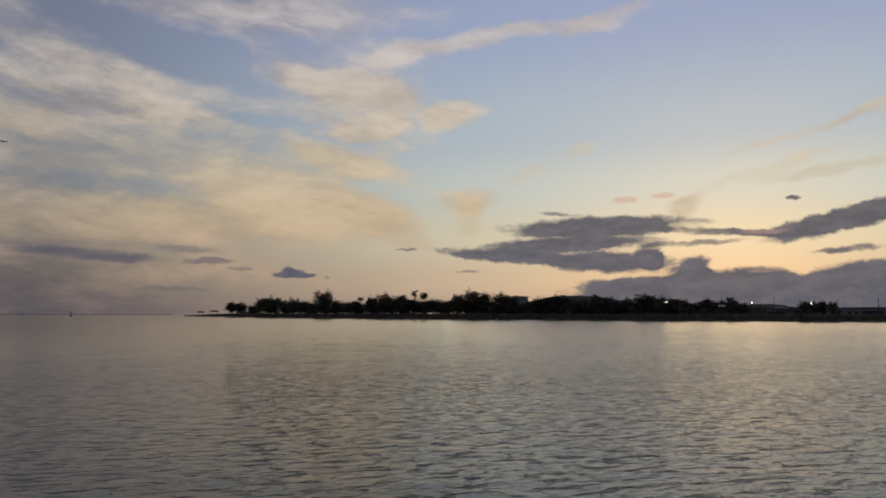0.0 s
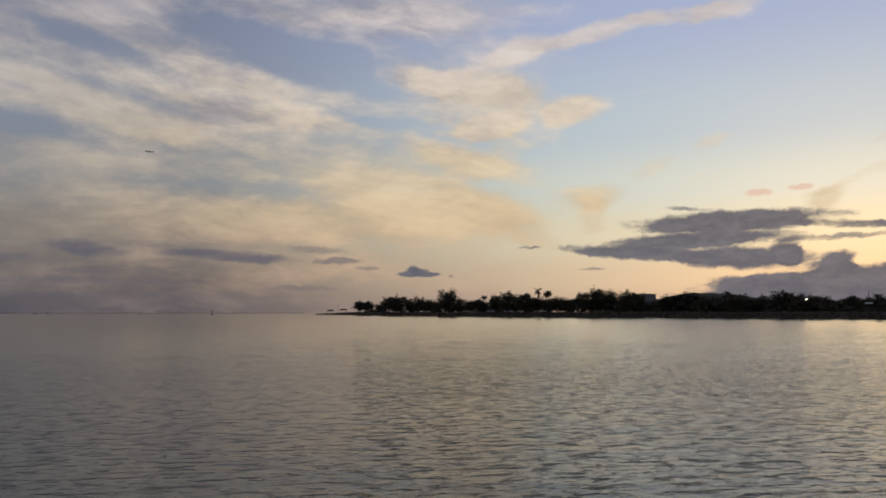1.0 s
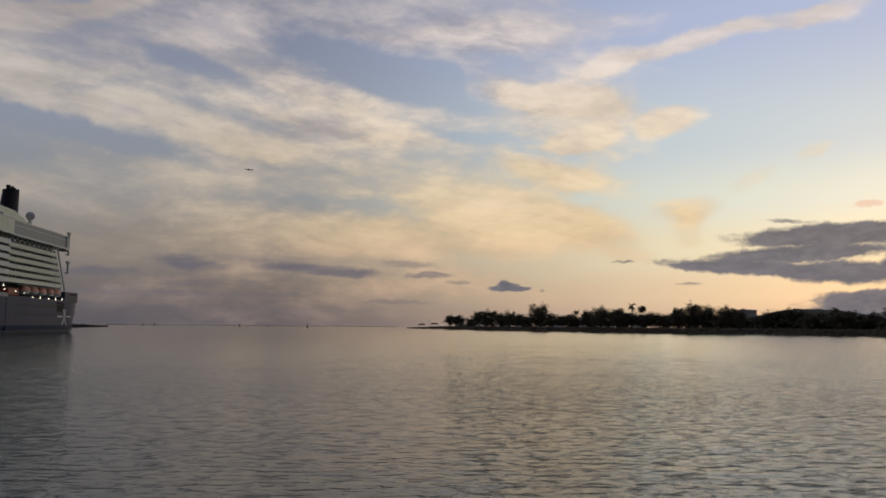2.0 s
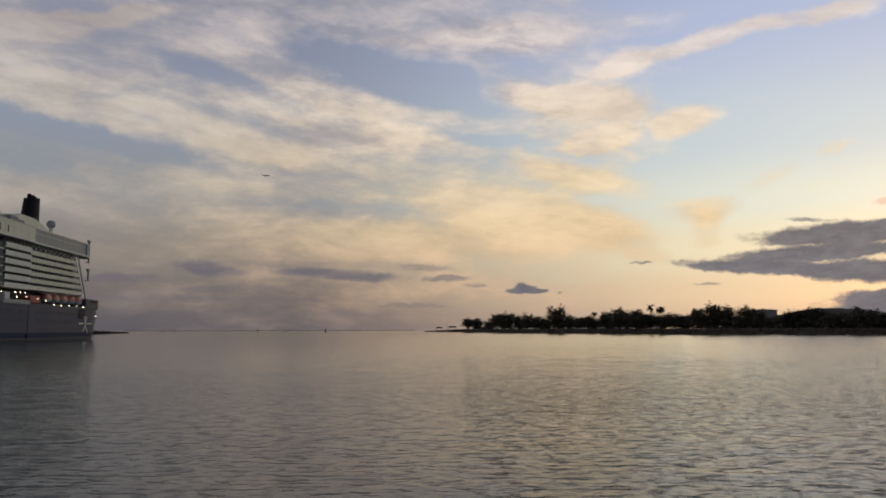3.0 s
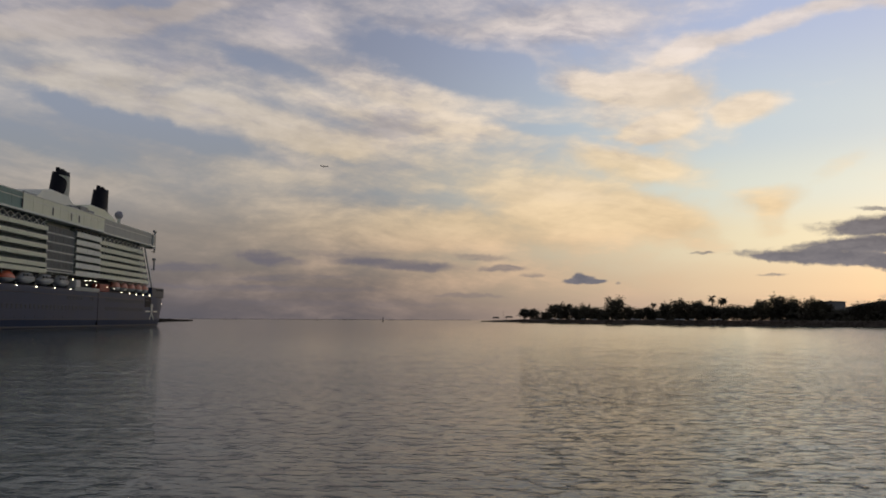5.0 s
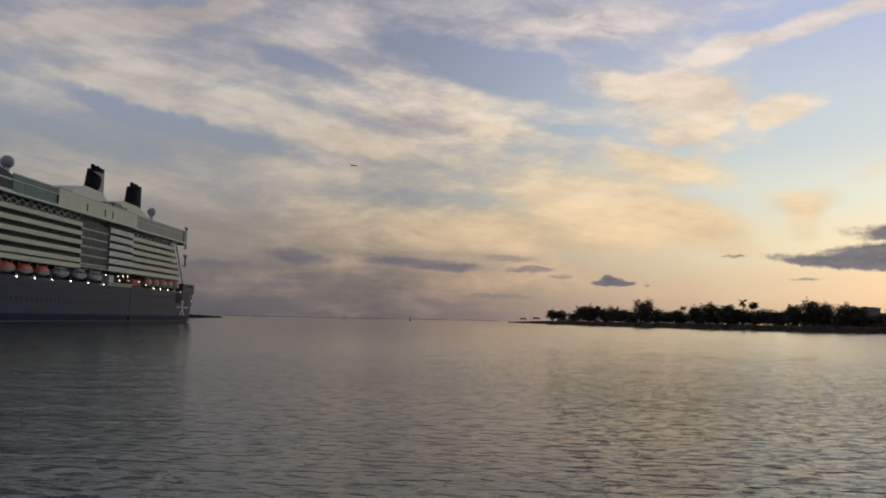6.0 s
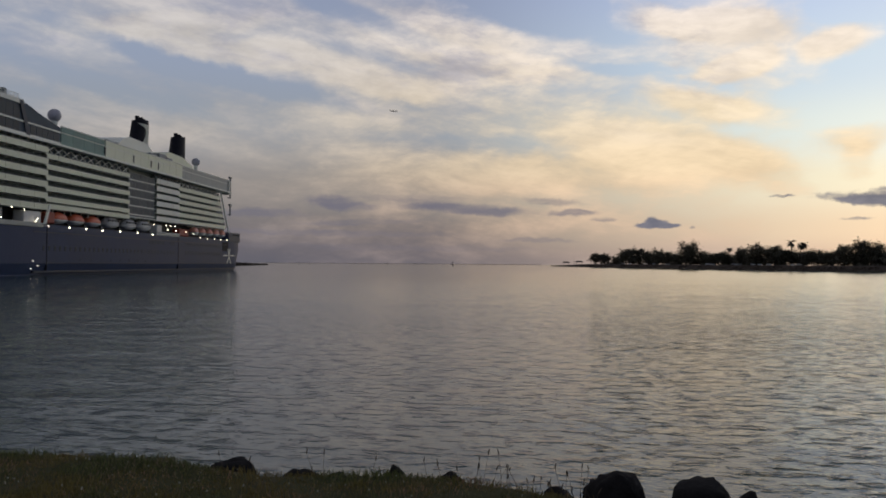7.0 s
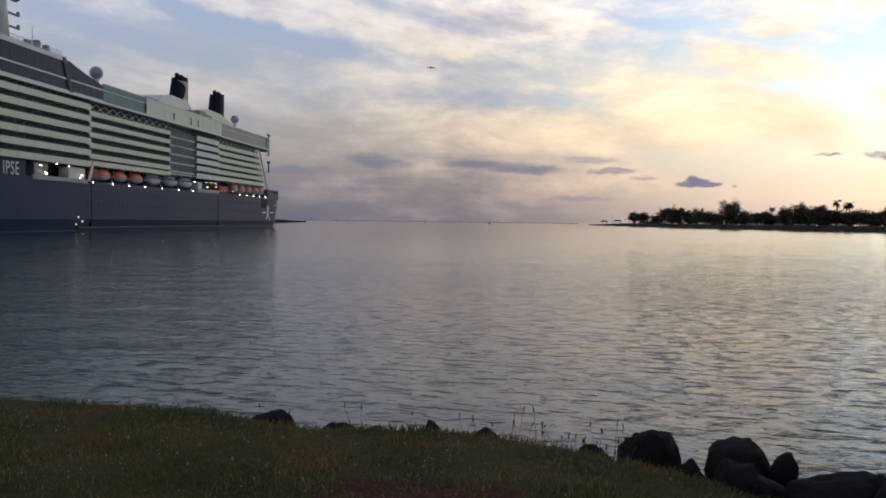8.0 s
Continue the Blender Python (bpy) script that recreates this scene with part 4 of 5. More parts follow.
def broadleaf(seed, lobes, leaf_mat, tall_crown=0.55, label=""):
    """A tree of unit height and unit spread: tapered trunk, forking limbs, a ragged crown."""
    rng = random.Random(seed)
    root = new("tree")
    bm = bmesh.new()
    fork = 0.20
    tube(bm, (0, 0, -0.08), (0.01, 0, fork), 0.030, 0.022, 7)
    tips = []
    for i in range(lobes):
        a = 2 * math.pi * i / lobes * 1.7 + rng.uniform(-0.4, 0.4)
        f = (i + 0.5) / lobes
        z = 0.16 + 0.76 * f
        r = 0.34 * math.sqrt(max(0.05, 1 - (abs(z - 0.45) / 0.58) ** 2)) * rng.uniform(0.5, 1.05)
        tip = Vector((r * math.cos(a), r * math.sin(a), z))
        bend = Vector((tip.x * 0.45, tip.y * 0.45, fork + (z - fork) * 0.55))
        tube(bm, (0.01, 0, fork - 0.03), bend, 0.016, 0.011, 5)
        tube(bm, bend, tip, 0.011, 0.004, 5)
        tips.append(tip)
    part("trunk", bm, BARK, root)
    bm = bmesh.new()
    shift = Vector((seed * 5.1, seed * 2.3, 0))
    for _ in range(3600):
        d = Vector((rng.gauss(0, 1), rng.gauss(0, 1), rng.gauss(0, 1))).normalized()
        lump = 1 + 0.75 * noise.noise(d * 1.7 + shift) + 0.50 * noise.noise(d * 3.6 + shift)
        r = lump * (0.30 + 0.70 * rng.random() ** 0.6)
        p = Vector((d.x * 0.40 * r, d.y * 0.40 * r, 0.55 + d.z * 0.41 * r * (tall_crown + 0.3)))
        a = Vector((rng.uniform(-1, 1), rng.uniform(-1, 1), rng.uniform(-0.6, 0.6))) * 0.050
        b = Vector((rng.uniform(-1, 1), rng.uniform(-1, 1), rng.uniform(-1, 0.6))) * 0.050
        bm.faces.new([bm.verts.new(p), bm.verts.new(p + a), bm.verts.new(p + a * 0.6 + b), bm.verts.new(p + b)])
    for tip in tips[-4:]:
        leaf_cloud(bm, rng, tip, (0.12, 0.12, 0.08), 90, 0.035)
    part("crown", bm, leaf_mat, root)
    return tagged(root, label, "tree", "trees on the far point")


def palm(seed, label):
    """A coconut palm of unit height."""
    rng = random.Random(seed)
    root = new("palm_tree")
    bm = bmesh.new()
    last = Vector((0, 0, -0.05))
    for i in range(1, 7):
        p = Vector((0.05 * (i / 6) ** 2 * (1 if seed % 2 else -1), 0, 0.86 * i / 6))
        tube(bm, last, p, 0.024 - 0.001 * i, 0.023 - 0.001 * i, 7)
        last = p
    part("trunk", bm, BARK, root)
    bm = bmesh.new()
    for i in range(22):
        a = 2 * math.pi * i / 22 + rng.uniform(-0.2, 0.2)
        lift = rng.uniform(-0.35, 1.5)
        prev, prev_w = last.copy(), 0.012
        for s in range(1, 7):
            f = s / 6
            p = last + Vector((math.cos(a) * 0.22 * f, math.sin(a) * 0.22 * f, 0.20 * lift * f - 0.20 * f * f))
            side = Vector((-math.sin(a), math.cos(a), -0.55)) * (0.042 * math.sin(math.pi * min(1, f * 0.9 + 0.1)))
            other = Vector((math.sin(a), -math.cos(a), -0.55)) * (0.042 * math.sin(math.pi * min(1, f * 0.9 + 0.1)))
            for w in (side, other):
                q = [bm.verts.new(prev), bm.verts.new(p), bm.verts.new(p + w), bm.verts.new(prev + w * 0.75)]
                bm.faces.new(q)
            prev = p
    part("fronds", bm, LEAF, root)
    return tagged(root, label, "palm tree", "palms on the far point")


def plant(src, used, az, height, spread, off, turn):
    z = land_height(az, off) - 0.2
    p = polar(az, shore(az) + off, z)
    m = Matrix.Translation(p) @ Matrix.Rotation(turn, 4, "Z")
    ob = copy_thing(src, m) if src in used else src
    used.add(src)
    ob.matrix_basis = m
    ob.scale = (spread, spread, height)
    return ob


rng = random.Random(7)
used = set()
KINDS = [broadleaf(s, n, mat, tc, lab) for s, n, mat, tc, lab in (
    (1, 13, LEAF, 0.75, "dark broad-crowned shore tree in silhouette"), (2, 11, LEAF, 0.65, "dark spreading tree with a bare lower trunk"),
    (3, 15, LEAF_OLIVE, 0.85, "dense dark ironwood tree with a ragged crown"), (4, 10, LEAF_OLIVE, 0.6, "loose-crowned tree against the evening sky"))]
# direction, height and spread of the trees that stand out, from the tip inwards
POINT_TREES = [
    (14.8, 15, 17), (14.2, 14, 18), (13.4, 10, 12), (12.7, 19, 20), (11.9, 19, 19), (11.2, 15, 14), (10.6, 16, 15), (9.9, 14, 14), (9.3, 12, 12), (8.5, 22, 22),
    (7.6, 13, 15), (6.8, 12, 14), (6.2, 13, 15), (5.2, 16, 12), (4.2, 18, 21), (3.1, 18, 18), (2.1, 14, 22), (0.7, 13, 18), (-0.2, 11, 14),
]
INNER_TREES = [
    (-1.1, 17, 15), (-2.1, 20, 14), (-2.9, 18, 14), (-4.1, 16, 16), (-4.8, 16, 13), (-7.1, 13, 18), (-8.2, 15, 22), (-9.5, 11, 16), (-11.3, 13, 17), (-12.4, 7, 14),
    (-14.1, 14, 17), (-15.1, 12, 13), (-16.1, 11, 18), (-17.6, 6, 14), (-18.5, 7, 13), (-20.4, 7, 12), (-24.4, 8, 8), (-24.9, 8, 6), (-25.4, 8, 8), (-26.0, 7, 6),
]
for i, (az, h, w) in enumerate(POINT_TREES + INNER_TREES):
    plant(KINDS[2] if h > 20 else KINDS[i % 4], used, az, h * 1.06, w * 1.26, 22 + 18 * rng.random(), rng.uniform(0, 6.28))
for i in range(64):
    az = 13.2 - 33 * (i + rng.random()) / 64
    plant(KINDS[i % 4], used, az, rng.uniform(7, 12), rng.uniform(14, 22), 42 + 30 * rng.random(), rng.uniform(0, 6.28))
PALMS = [palm(1, "tall coconut palm above the shore trees"), palm(2, "slender leaning coconut palm")]
for i, (az, h) in enumerate(((5.96, 18.5), (2.01, 23), (1.55, 20), (1.32, 20.5), (-10.85, 16.5), (-10.6, 13), (-19.7, 12), (4.9, 16))):
    plant(PALMS[i % 2], used, az, h, 21, 26, rng.uniform(0, 6.28))

# shrubs and scrub behind the trees
bm = bmesh.new()
for i in range(900):
    az = rng.uniform(-27, 14.5)
    if -27 < az < -19.5 and rng.random() < 0.6:
        continue
    if az > 1.5 and noise.noise(Vector((az * 1.7, 4, 2))) < -0.05:
        continue
    tall = 3.0 if az < -16.5 else (6.0 if az < -12 else (7.5 if az < 1.5 else 2.2))
    o = rng.uniform(15, 75)
    p = polar(az, shore(az) + o, land_height(az, o) + rng.uniform(0, tall))
    leaf_cloud(bm, rng, p, (3.4, 3.4, 1.8), 22, 1.5)
tagged(link_mesh("scrub", bm, LEAF), "dark mass of scrub behind the shore trees", "scrub", kind="stuff")
bm = bmesh.new()
for i in range(900):
    az = rng.uniform(-29, 17.6)
    o = rng.uniform(0, 8)
    p = polar(az, shore(az) + o, max(0.2, land_height(az, o)))
    bmesh.ops.create_icosphere(bm, subdivisions=1, radius=rng.uniform(0.4, 1.1), matrix=Matrix.Translation(p) @ Matrix.Rotation(rng.uniform(0, 6), 4, Vector((1, 1, 0.3)).normalized()) @ Matrix.Diagonal((1.4, 1, 0.7, 1)))
tagged(link_mesh("shore_rubble", bm, BANK), "dark boulders along the far waterline", "rocks", kind="stuff")

# low hills behind
HILL = material("far_hill", (0.045, 0.045, 0.040), 0.9, vary=0.3, scale=0.01, bump=0.3, bump_dist=2.0, spec=0.1)
bm = bmesh.new()
back_row, crest_row, front_row = [], [], []
for i in range(160):
    az = 2.0 - 0.24 * i
    h = 3 + 24 * math.exp(-((az + 8.5) / 4.2) ** 2) + 12.5 * math.exp(-((az + 20.8) / 3.6) ** 4) + 9 * math.exp(-((az + 13) / 3.0) ** 2) + 7 * math.exp(-((az + 28) / 3) ** 2)
    h += 1.3 * noise.noise(Vector((az * 3, 0, 5))) + 0.6 * noise.noise(Vector((az * 11, 0, 2)))
    front_row.append(bm.verts.new(polar(az, shore(az) + 250, 3)))
    crest_row.append(bm.verts.new(polar(az, shore(az) + 420, max(3, h))))
    back_row.append(bm.verts.new(polar(az, shore(az) + 700, 2)))
for a, b in ((front_row, crest_row), (crest_row, back_row)):
    for i in range(159):
        bm.faces.new((a[i], b[i], b[i + 1], a[i + 1]))
tagged(link_mesh("hill", bm, HILL, smooth=True), "low dark hills behind the shore", "hill", kind="structure")

SHED = material("weathered_shed_wall", (0.20, 0.20, 0.20), 0.7, vary=0.2, scale=0.2, bump=0.1)
SHED_ROOF = material("shed_roof_sheet", (0.13, 0.13, 0.14), 0.6, vary=0.2, scale=0.2, bump=0.1)
POST = material("dark_post", (0.03, 0.03, 0.03), 0.6, vary=0.2, scale=1, bump=0.0)
WHITE_SIGN = material("white_board", (0.8, 0.8, 0.78), 0.5, vary=0.05, scale=1, bump=0.0)


def shed(az0, az1, off, wall, roof, label, openings):
    p, q = polar(az0, shore(az0) + off), polar(az1, shore(az1) + off)
    width = (q - p).length
    turn = math.atan2(q.y - p.y, q.x - p.x)
    root = new("warehouse")
    root.matrix_basis = Matrix.Translation((p.x, p.y, 2.2)) @ Matrix.Rotation(turn, 4, "Z")
    b = bmesh.new()
    box(b, 0, width, 0, 18, 0, wall)
    part("wall", b, SHED, root)
    b = bmesh.new()
    prism(b, [(-0.8, wall), (width * 0.5, roof), (width + 0.8, wall), (width + 0.8, wall - 0.4), (-0.8, wall - 0.4)], -0.8, 18.8)
    bmesh.ops.recalc_face_normals(b, faces=b.faces)
    part("roof", b, SHED_ROOF, root)
    for f, w, z0, z1 in openings:
        b = bmesh.new()
        box(b, f * width, f * width + w, -0.12, 0.3, z0, z1)
        part("window" if w < 5 else "loading_door", b, DARK_GLASS_AND_SHADE, root)
    return tagged(root, label, "warehouse", "sheds on the far shore")


shed(-20.6, -23.6, 34, 5.6, 6.6, "long low grey waterfront shed with a shallow roof", [(0.08, 4, 1, 2.6), (0.55, 9, 0, 3.6), (0.82, 3, 1, 2.6)])
shed(-25.6, -30.5, 28, 5.9, 6.3, "pale flat-roofed waterfront building with dark openings", [(0.26, 2.2, 2.2, 3.6), (0.34, 2.2, 2.2, 3.6), (0.42, 12, 1.4, 4.0), (0.72, 2.2, 2.2, 3.6), (0.80, 2.2, 2.2, 3.6)])
shed(-6.0, -7.4, 90, 13.2, 13.8, "plain flat-roofed building among the trees", [(0.2, 2, 8, 10), (0.5, 2, 8, 10)])
shed(-4.95, -5.45, 95, 18.4, 18.8, "tall narrow dark block rising over the trees", [(0.3, 1.5, 12, 14)])
shed(-12.5, -13.4, 30, 3.2, 4.0, "small dark boat shed at the water", [(0.3, 3, 0, 2.2)])


def lamp_post(az, off, top, lit):
    root = new("street_lamp" if lit else "flag_pole")
    p = polar(az, shore(az) + off, 2.0)
    root.location = p
    b = bmesh.new()
    tube(b, (0, 0, 0), (0, 0, top - 2), 0.22, 0.14, 8)
    part("pole", b, POST, root)
    b = bmesh.new()
    if lit:
        bmesh.ops.create_icosphere(b, subdivisions=2, radius=0.4, matrix=Matrix.Translation((0, -0.4, top - 1.9)))
        part("lamp_head", b, LAMP, root, "glowing lamp head")
    else:
        bmesh.ops.create_icosphere(b, subdivisions=1, radius=0.3, matrix=Matrix.Translation((0, 0, top - 1.9)))
        part("finial", b, POST, root)
    tagged(root, "street lamp already lit at dusk" if lit else "bare dark pole on the far shore", "lamp" if lit else "pole", "poles on the far shore")


for az, top in ((-15.61, 12.4), (-21.11, 11.6), (-24.72, 10.9)):
    lamp_post(az, 26, top, True)
for az, top in ((-19.23, 16.9), (16.34, 14.5), (15.14, 15), (-22.5, 15), (-26.3, 13), (-28.6, 13.5)):
    lamp_post(az, 26, top, False)
root = new("sign_board")
root.location = polar(-19.23, shore(-19.2) + 22, 2.0)
b = bmesh.new()
box(b, -2.3, 2.3, -0.15, 0.15, 7.2, 8.2, 0.05)
part("board", b, WHITE_SIGN, root)
for x in (-1.9, 1.9):
    b = bmesh.new()
    tube(b, (x, 0, 0), (x, 0, 7.25), 0.15)
    part("post", b, POST, root)
tagged(root, "white board raised on two dark posts", "sign")

# shade trees with flat heads and parked cars near the tip
for az, w in ((16.89, 13), (15.96, 14)):
    root = new("shelter")
    z = land_height(az, 10)
    root.location = polar(az, shore(az) + 8, z - 0.3)
    b = bmesh.new()
    for sx in (-0.3, 0.3):
        tube(b, (sx * w, 0, 0), (sx * w, 0, 4.2), 0.25, 0.2)
    part("post", b, POST, root)
    b = bmesh.new()
    r0 = [b.verts.new((w * 0.5 * math.cos(i * math.pi / 8), w * 0.35 * math.sin(i * math.pi / 8), 4.0)) for i in range(16)]
    r1 = [b.verts.new((w * 0.3 * math.cos(i * math.pi / 8), w * 0.2 * math.sin(i * math.pi / 8), 6.2)) for i in range(16)]
    for i in range(16):
        b.faces.new((r0[i], r0[(i + 1) % 16], r1[(i + 1) % 16], r1[i]))
    b.faces.new(r1)
    b.faces.new(list(reversed(r0)))
    part("roof", b, POST, root)
    tagged(root, "small dark open shelter near the point", "shelter", "shelters on the point")

CAR_PAINT = material("pale_car_paint", (0.62, 0.64, 0.66), 0.3, vary=0.2, scale=0.5, bump=0.0)
TYRE = material("tyre_rubber", (0.02, 0.02, 0.02), 0.8, vary=0.2, scale=2, bump=0.0)


def car():
    root = new("parked_car")
    b = bmesh.new()
    prism(b, [(-2.2, 0.35), (-2.2, 0.85), (-1.5, 0.95), (-0.9, 1.5), (0.8, 1.5), (1.4, 0.98), (2.2, 0.85), (2.2, 0.35)], -0.85, 0.85)
    bmesh.ops.recalc_face_normals(b, faces=b.faces)
    part("body", b, CAR_PAINT, root)
    b = bmesh.new()
    prism(b, [(-1.2, 1.0), (-0.8, 1.42), (0.7, 1.42), (1.1, 1.0)], -0.87, 0.87)
    bmesh.ops.recalc_face_normals(b, faces=b.faces)
    part("window", b, DARK_GLASS_AND_SHADE, root)
    for x in (-1.35, 1.35):
        for y in (-0.8, 0.8):
            b = bmesh.new()
            tube(b, (x, y - 0.1, 0.33), (x, y + 0.1, 0.33), 0.33, sides=14)
            part("wheel", b, TYRE, root)
    return tagged(root, "pale parked car under the shore trees", "car", "cars on the point")


first = car()
spots = [12.9, 12.5, 11.4, 10.8, 9.9, 7.3, 7.0, 5.6, 5.3, 4.4, 4.0, 3.4, 1.9, 1.6]
for i, az in enumerate(spots):
    o = 16
    m = Matrix.Translation(polar(az, shore(az) + o, land_height(az, o))) @ Matrix.Rotation(radians(az + 8 * (i % 3)), 4, "Z")
    if i == 0:
        first.matrix_basis = m
    else:
        copy_thing(first, m)

# ---------------------------------------------------------------- outer breakwaters, channel marks and an aeroplane
bm = bmesh.new()
for i in range(420):
    f = i / 419
    az = 40.6 - 2.5 * f
    p = polar(az, 760 + 260 * f, 1.0 - 0.9 * f + rng.uniform(-0.3, 0.3))
    s = rng.uniform(1.2, 2.8) * (1 - 0.4 * f)
    bmesh.ops.create_icosphere(bm, subdivisions=1, radius=s, matrix=Matrix.Translation(p) @ Matrix.Rotation(rng.uniform(0, 6), 4, Vector((1, 0.4, 0.8)).normalized()) @ Matrix.Diagonal((1.3, 1, 0.6, 1)))
tagged(link_mesh("jetty", bm, BANK), "dark rubble jetty reaching out behind the stern", "jetty", kind="structure")
bm = bmesh.new()
for i in range(700):
    az = 38.2 - 19.5 * i / 699
    p = polar(az, 3300 + 200 * rng.random(), rng.uniform(-0.3, 0.8))
    bmesh.ops.create_icosphere(bm, subdivisions=1, radius=rng.uniform(0.8, 1.7), matrix=Matrix.Translation(p) @ Matrix.Diagonal((3.2, 1, 0.7, 1)))
tagged(link_mesh("breakwater", bm, BANK), "thin line of rubble breakwater on the horizon", "breakwater", kind="structure")


def beacon(az, r, h):
    root = new("channel_beacon")
    root.location = polar(az, r, -0.3)
    b = bmesh.new()
    tube(b, (0, 0, 0), (0, 0, h * 0.4), h * 0.22, h * 0.14, 10)
    part("float", b, POST, root)
    b = bmesh.new()
    tube(b, (0, 0, h * 0.4), (0, 0, h), h * 0.07, h * 0.04, 8)
    part("mast", b, POST, root)
    b = bmesh.new()
    box(b, -h * 0.12, h * 0.12, -h * 0.12, h * 0.12, h * 0.82, h * 1.05, h * 0.03)
    part("topmark", b, POST, root)
    tagged(root, "small dark channel beacon standing in the sea", "beacon", "beacons at the harbour mouth")


for az, r, h in ((35.91, 1500, 4.5), (35.18, 1500, 5), (29.63, 1400, 5), (27.73, 1500, 4.0), (24.97, 1200, 6.0)):
    beacon(az, r, h)

plane = new("aeroplane")
plane.matrix_basis = Matrix.Translation(polar(29.3, 2900, EYE + 2900 * math.tan(radians(10.8)))) @ Matrix.Rotation(radians(29.3 + 180), 4, "Z") @ Matrix.Rotation(radians(5), 4, "X") @ Matrix.Scale(0.82, 4)
JET = material("dark_jet_skin", (0.20, 0.19, 0.20), 0.4, vary=0.1, scale=0.3, bump=0.0)
b = bmesh.new()
for x0, x1, r0, r1 in ((-18, -13, 0.5, 1.9), (-13, 10, 1.9, 1.9), (10, 18, 1.9, 0.4)):
    tube(b, (x0, 0, 0 if x1 < 18 else 0), (x1, 0, 0 if x1 < 18 else 0.7), r0, r1, 14)
part("fuselage", b, JET, plane)
for s in (-1, 1):
    b = bmesh.new()
    v = [b.verts.new(c) for c in ((-3, 0, -0.8), (3, 0, -0.8), (7, 16 * s, 0.6), (5, 16 * s, 0.6))]
    top = b.faces.new(v)
    bmesh.ops.solidify(b, geom=[top], thickness=0.4)
    part("wing", b, JET, plane)
    b = bmesh.new()
    v = [b.verts.new(c) for c in ((14, 0, 0.8), (17.5, 0, 0.8), (18.5, 5.5 * s, 1.1), (17, 5.5 * s, 1.1))]
    top = b.faces.new(v)
    bmesh.ops.solidify(b, geom=[top], thickness=0.25)
    part("tailplane", b, JET, plane)
    b = bmesh.new()
    tube(b, (-3.5, 5.5 * s, -1.8), (0.5, 5.5 * s, -1.8), 1.0, 0.8, 12)
    part("engine", b, JET, plane)
b = bmesh.new()
prism(b, [(13.5, 1.2), (17, 6.2), (19, 6.2), (18, 1.0)], -0.2, 0.2)
bmesh.ops.recalc_face_normals(b, faces=b.faces)
part("tail_fin", b, JET, plane)
tagged(plane, "small distant airliner in the evening sky", "aeroplane")


# ---------------------------------------------------------------- boulders on the near bank
def boulder(seed, x, y, top, half, squash=1.0, depth=1.0):
    """A worn lava boulder whose highest point is at top, half metres from its middle to its side."""
    rng = random.Random(seed)
    bm = bmesh.new()
    bmesh.ops.create_icosphere(bm, subdivisions=4, radius=1.0)
    shift = Vector((seed * 3.7, seed * 1.3, seed * 2.1))
    cuts = [(Vector((rng.gauss(0, 1), rng.gauss(0, 1), rng.gauss(0.2, 0.8))).normalized(), rng.uniform(0.70, 0.95)) for _ in range(7)]
    for v in bm.verts:
        d = v.co.normalized()
        r = 1 + 0.26 * noise.noise(d * 1.3 + shift) + 0.13 * noise.noise(d * 3.2 + shift) + 0.09 * noise.noise(d * 7 + shift) + 0.045 * noise.noise(d * 17 + shift)
        p = d * r
        for n, lim in cuts:
            over = p.dot(n) - lim
            if over > 0:
                p -= n * over * 0.6
        v.co = p
    high = max(v.co.z for v in bm.verts)
    wide = max(abs(v.co.x) for v in bm.verts)
    for v in bm.verts:
        v.co = Vector((v.co.x / wide * half, v.co.y / wide * half * depth, (v.co.z - high) * half * squash))
    ob = link_mesh("boulder", bm, ROCK, smooth=True)
    ob.matrix_basis = Matrix.Translation((x, y, top)) @ Matrix.Rotation(radians(20), 4, "Z")
    return tagged(ob, "dark weathered lava boulder at the water's edge", "rock", "boulders on the bank")


# x, y, top, half width, height against width, depth against width
STONES = [
    (-1.46, 6.13, 2.23, 0.25, 1.25, 1.0), (-1.12, 5.89, 2.10, 0.14, 1.3, 1.0), (-0.82, 6.25, 2.21, 0.26, 1.1, 0.9), (-0.75, 5.65, 2.21, 0.18, 1.3, 1.0),
    (-0.06, 5.78, 2.22, 0.46, 0.6, 0.7), (-0.62, 5.72, 2.12, 0.26, 0.9, 0.9), (-0.50, 6.14, 2.19, 0.11, 1.4, 1.0), (-4.55, 5.38, 2.13, 0.23, 0.9, 0.8),
    (-4.02, 5.60, 2.06, 0.22, 0.8, 1.0), (-3.73, 5.70, 2.04, 0.19, 0.8, 1.0), (-3.24, 5.86, 2.12, 0.07, 1.6, 1.0), (-2.79, 5.98, 2.09, 0.13, 1.0, 0.8),
    (-1.80, 5.83, 2.13, 0.18, 1.0, 1.0), (0.30, 5.59, 2.25, 0.28, 1.0, 1.0), (0.62, 5.50, 2.26, 0.31, 1.0, 1.0),
]
for i, (x, y, top, half, squash, depth) in enumerate(STONES):
    boulder(i + 3, x, y, top, half, squash, depth)
rng = random.Random(31)
bm = bmesh.new()
for i in range(260):
    x = rng.uniform(-9, 3)
    d = rng.uniform(0.5, 3.0)
    y = brink(x) + d
    s = rng.uniform(0.10, 0.30)
    m = Matrix.Translation((x, y, bank_height(x, y) - 0.02)) @ Euler((rng.uniform(0, 6), rng.uniform(0, 6), 0)).to_matrix().to_4x4() @ Matrix.Diagonal((s * 1.3, s, s * 0.75, 1))
    bmesh.ops.create_icosphere(bm, subdivisions=2, radius=1, matrix=m)
for v in bm.verts:
    v.co += Vector(noise.noise_vector(v.co * 5.0)) * 0.05
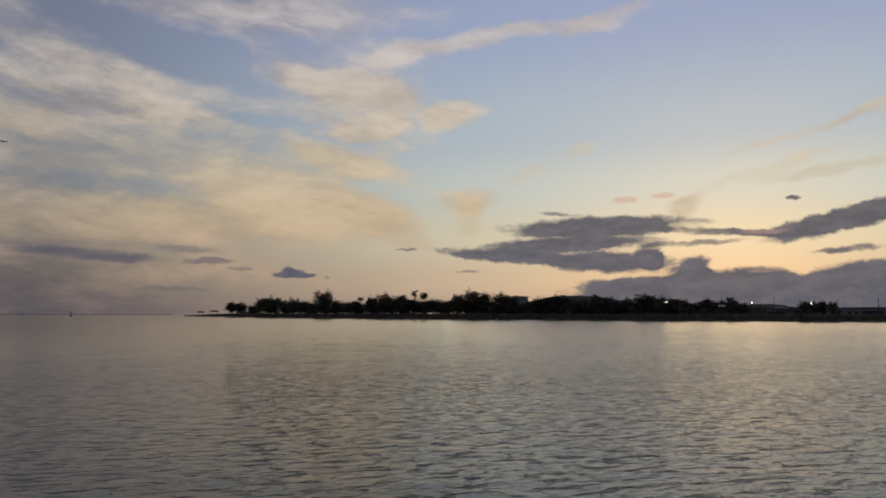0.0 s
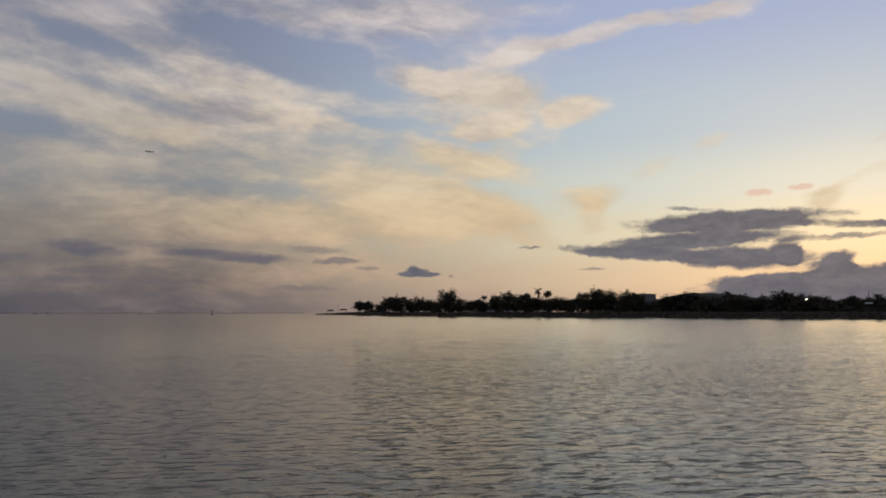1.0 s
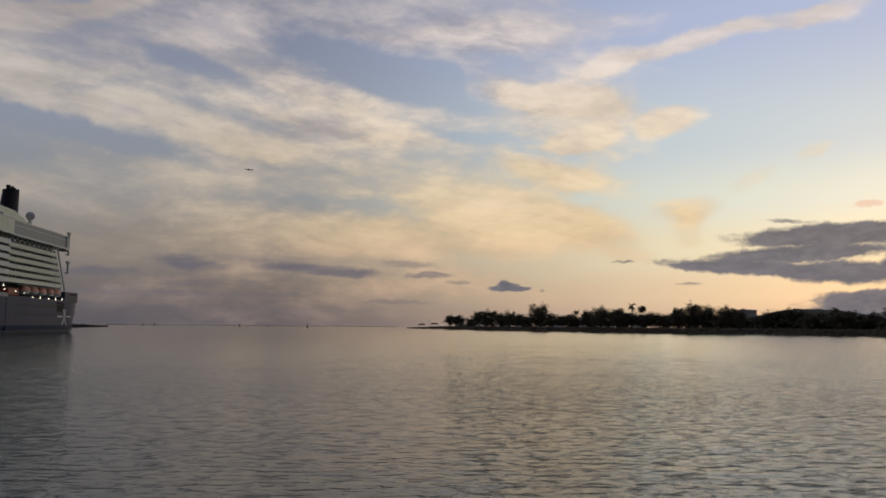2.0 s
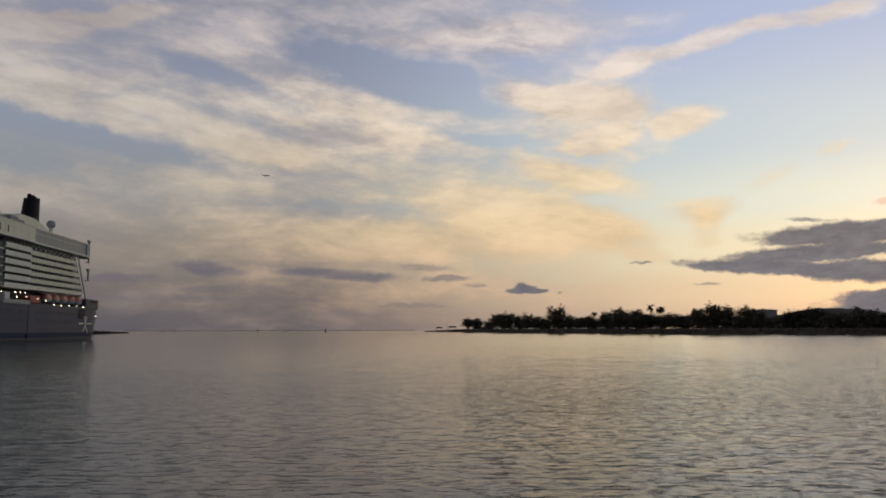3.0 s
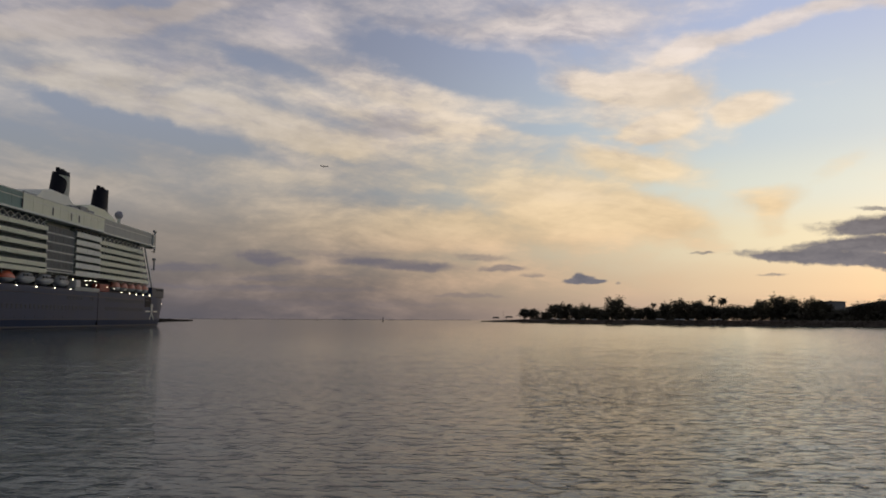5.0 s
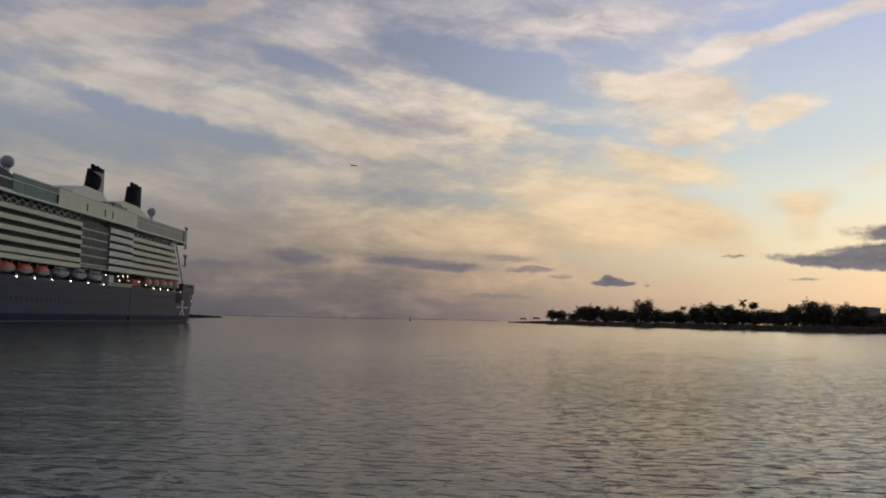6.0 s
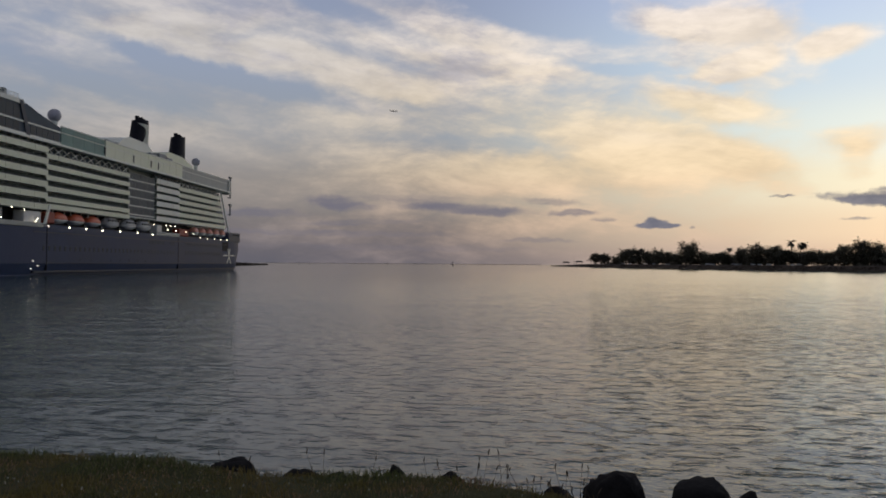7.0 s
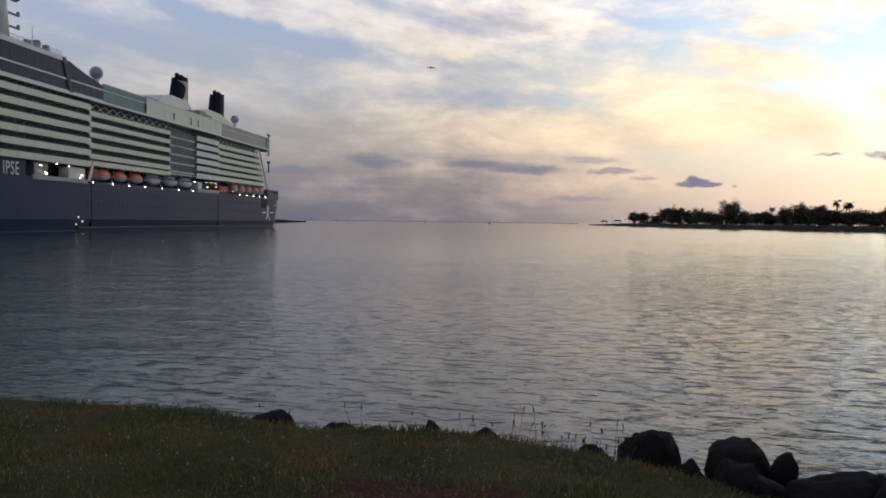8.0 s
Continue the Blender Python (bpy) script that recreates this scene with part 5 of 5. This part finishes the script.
tagged(link_mesh("bank_stones", bm, ROCK), "loose dark stones down the bank", "stones", kind="stuff")


# ---------------------------------------------------------------- grass, dry stalks and bare earth
def blade_material(name, root_colour, tip_colour):
    m = bpy.data.materials.new(name)
    m.use_nodes = True
    k = Nodes(m.node_tree)
    isle = k.add("ShaderNodeNewGeometry").outputs["Random Per Island"]
    at = k.add("ShaderNodeTexCoord").outputs["Object"]
    patch = k.noise(at, 1.3, 3.0)
    base = k.mix(isle, root_colour, tip_colour)
    base = k.mix(k.step(patch, 0.42, 0.62), base, tuple(c * f for c, f in zip(tip_colour, (1.15, 0.85, 0.8))))
    p = k.add("ShaderNodeBsdfPrincipled")
    k.put(p.inputs["Base Color"], base)
    p.inputs["Roughness"].default_value = 0.65
    p.inputs["Specular IOR Level"].default_value = 0.2
    out = k.add("ShaderNodeOutputMaterial")
    k.tree.links.new(p.outputs[0], out.inputs[0])
    return m


GRASS = blade_material("shore_grass", (0.048, 0.070, 0.020), (0.17, 0.175, 0.055))
DRY = blade_material("dry_grass", (0.17, 0.12, 0.07), (0.36, 0.28, 0.17))


def blades(name, mat, count, seed, tall, wide, keep, label, category):
    rng = random.Random(seed)
    verts, faces = [], []
    while len(faces) < count * 2:
        x = rng.uniform(-9.5, 1.5)
        y = rng.uniform(2.6, 6.0)
        if y > brink(x) + 0.18 or not keep(x, y, rng):
            continue
        z = bank_height(x, y) - 0.01
        h = tall * rng.uniform(0.45, 1.25) * (0.75 + 0.6 * noise.noise(Vector((x * 1.7, y * 1.7, 4))))
        a = rng.uniform(0, 6.283)
        w = wide * rng.uniform(0.7, 1.3)
        lx, ly = rng.gauss(0, 0.35) * h, rng.gauss(0, 0.35) * h
        dx, dy = math.cos(a) * w, math.sin(a) * w
        n = len(verts)
        verts += [(x - dx, y - dy, z), (x + dx, y + dy, z), (x + lx * 0.4 + dx * 0.7, y + ly * 0.4 + dy * 0.7, z + h * 0.6), (x + lx * 0.4 - dx * 0.7, y + ly * 0.4 - dy * 0.7, z + h * 0.6), (x + lx, y + ly, z + h)]
        faces += [(n, n + 1, n + 2, n + 3), (n + 3, n + 2, n + 4)]
    me = bpy.data.meshes.new(name)
    me.from_pydata(verts, [], faces)
    me.materials.append(mat)
    return tagged(new(name, me), label, category, kind="stuff")


def bare(x, y):
    """1 where the red earth lies open."""
    return 1.3 * math.exp(-(((x + 1.95) / 0.85) ** 2 + ((y - 3.95) / 0.40) ** 2)) + 0.8 * math.exp(-(((x + 1.9) / 0.5) ** 2 + ((y - 4.95) / 0.16) ** 2))


blades("grass", GRASS, 46000, 5, 0.062, 0.0034, lambda x, y, r: r.random() > 0.95 * bare(x, y) and noise.noise(Vector((x * 1.1, y * 1.1, 0))) > r.uniform(-0.75, -0.05), "short patchy shore grass going brown", "grass")
blades("dry_grass", DRY, 11000, 9, 0.055, 0.0028, lambda x, y, r: bare(x, y) < r.uniform(0.5, 1.3) and noise.noise(Vector((x * 1.4, y * 1.4, 9))) > r.uniform(-0.3, 0.35), "dry straw-coloured grass among the green", "grass")
blades("edge_grass", GRASS, 2400, 15, 0.075, 0.0035, lambda x, y, r: y > brink(x) - 0.22 and noise.noise(Vector((x * 2.2, 0, 1))) > -0.1, "longer grass along the edge of the bank", "grass")

# seed stalks standing against the water
bm = bmesh.new()
rng = random.Random(77)
for i in range(46):
    x = rng.choice((rng.uniform(-2.9, -1.2), rng.uniform(-2.4, -1.4), rng.uniform(-4.5, -1)))
    y = brink(x) + rng.uniform(-0.1, 0.25)
    z = bank_height(x, y)
    h = rng.uniform(0.08, 0.24)
    top = Vector((x + rng.gauss(0, 0.05), y + rng.gauss(0, 0.04), z + h))
    tube(bm, (x, y, z - 0.03), top, 0.0022, 0.0014, 4)
    tube(bm, top, top + Vector((rng.gauss(0, 0.008), 0, rng.uniform(0.025, 0.05))), 0.0065, 0.003, 5)
STALK = material("brown_seed_stalk", (0.06, 0.045, 0.03), 0.8, vary=0.3, scale=20, bump=0.0)
tagged(link_mesh("seed_stalks", bm, STALK), "thin brown seed stalks at the bank's edge", "grass", kind="stuff")
# pale fallen seed heads and bits in the turf
bm = bmesh.new()
for i in range(330):
    x, y = rng.uniform(-8, 0), rng.uniform(3.0, 5.5)
    if y > brink(x) - 0.1 or bare(x, y) > 0.6:
        continue
    z = bank_height(x, y) + rng.uniform(0.01, 0.07)
    s = rng.uniform(0.003, 0.007)
    bmesh.ops.create_icosphere(bm, subdivisions=1, radius=s, matrix=Matrix.Translation((x, y, z)) @ Matrix.Diagonal((1, 1, rng.uniform(0.6, 2.2), 1)))
PALE = material("pale_seed_head", (0.36, 0.34, 0.26), 0.8, vary=0.2, scale=20, bump=0.0)
tagged(link_mesh("seed_heads", bm, PALE), "pale seed heads scattered through the turf", "seed heads", kind="stuff")
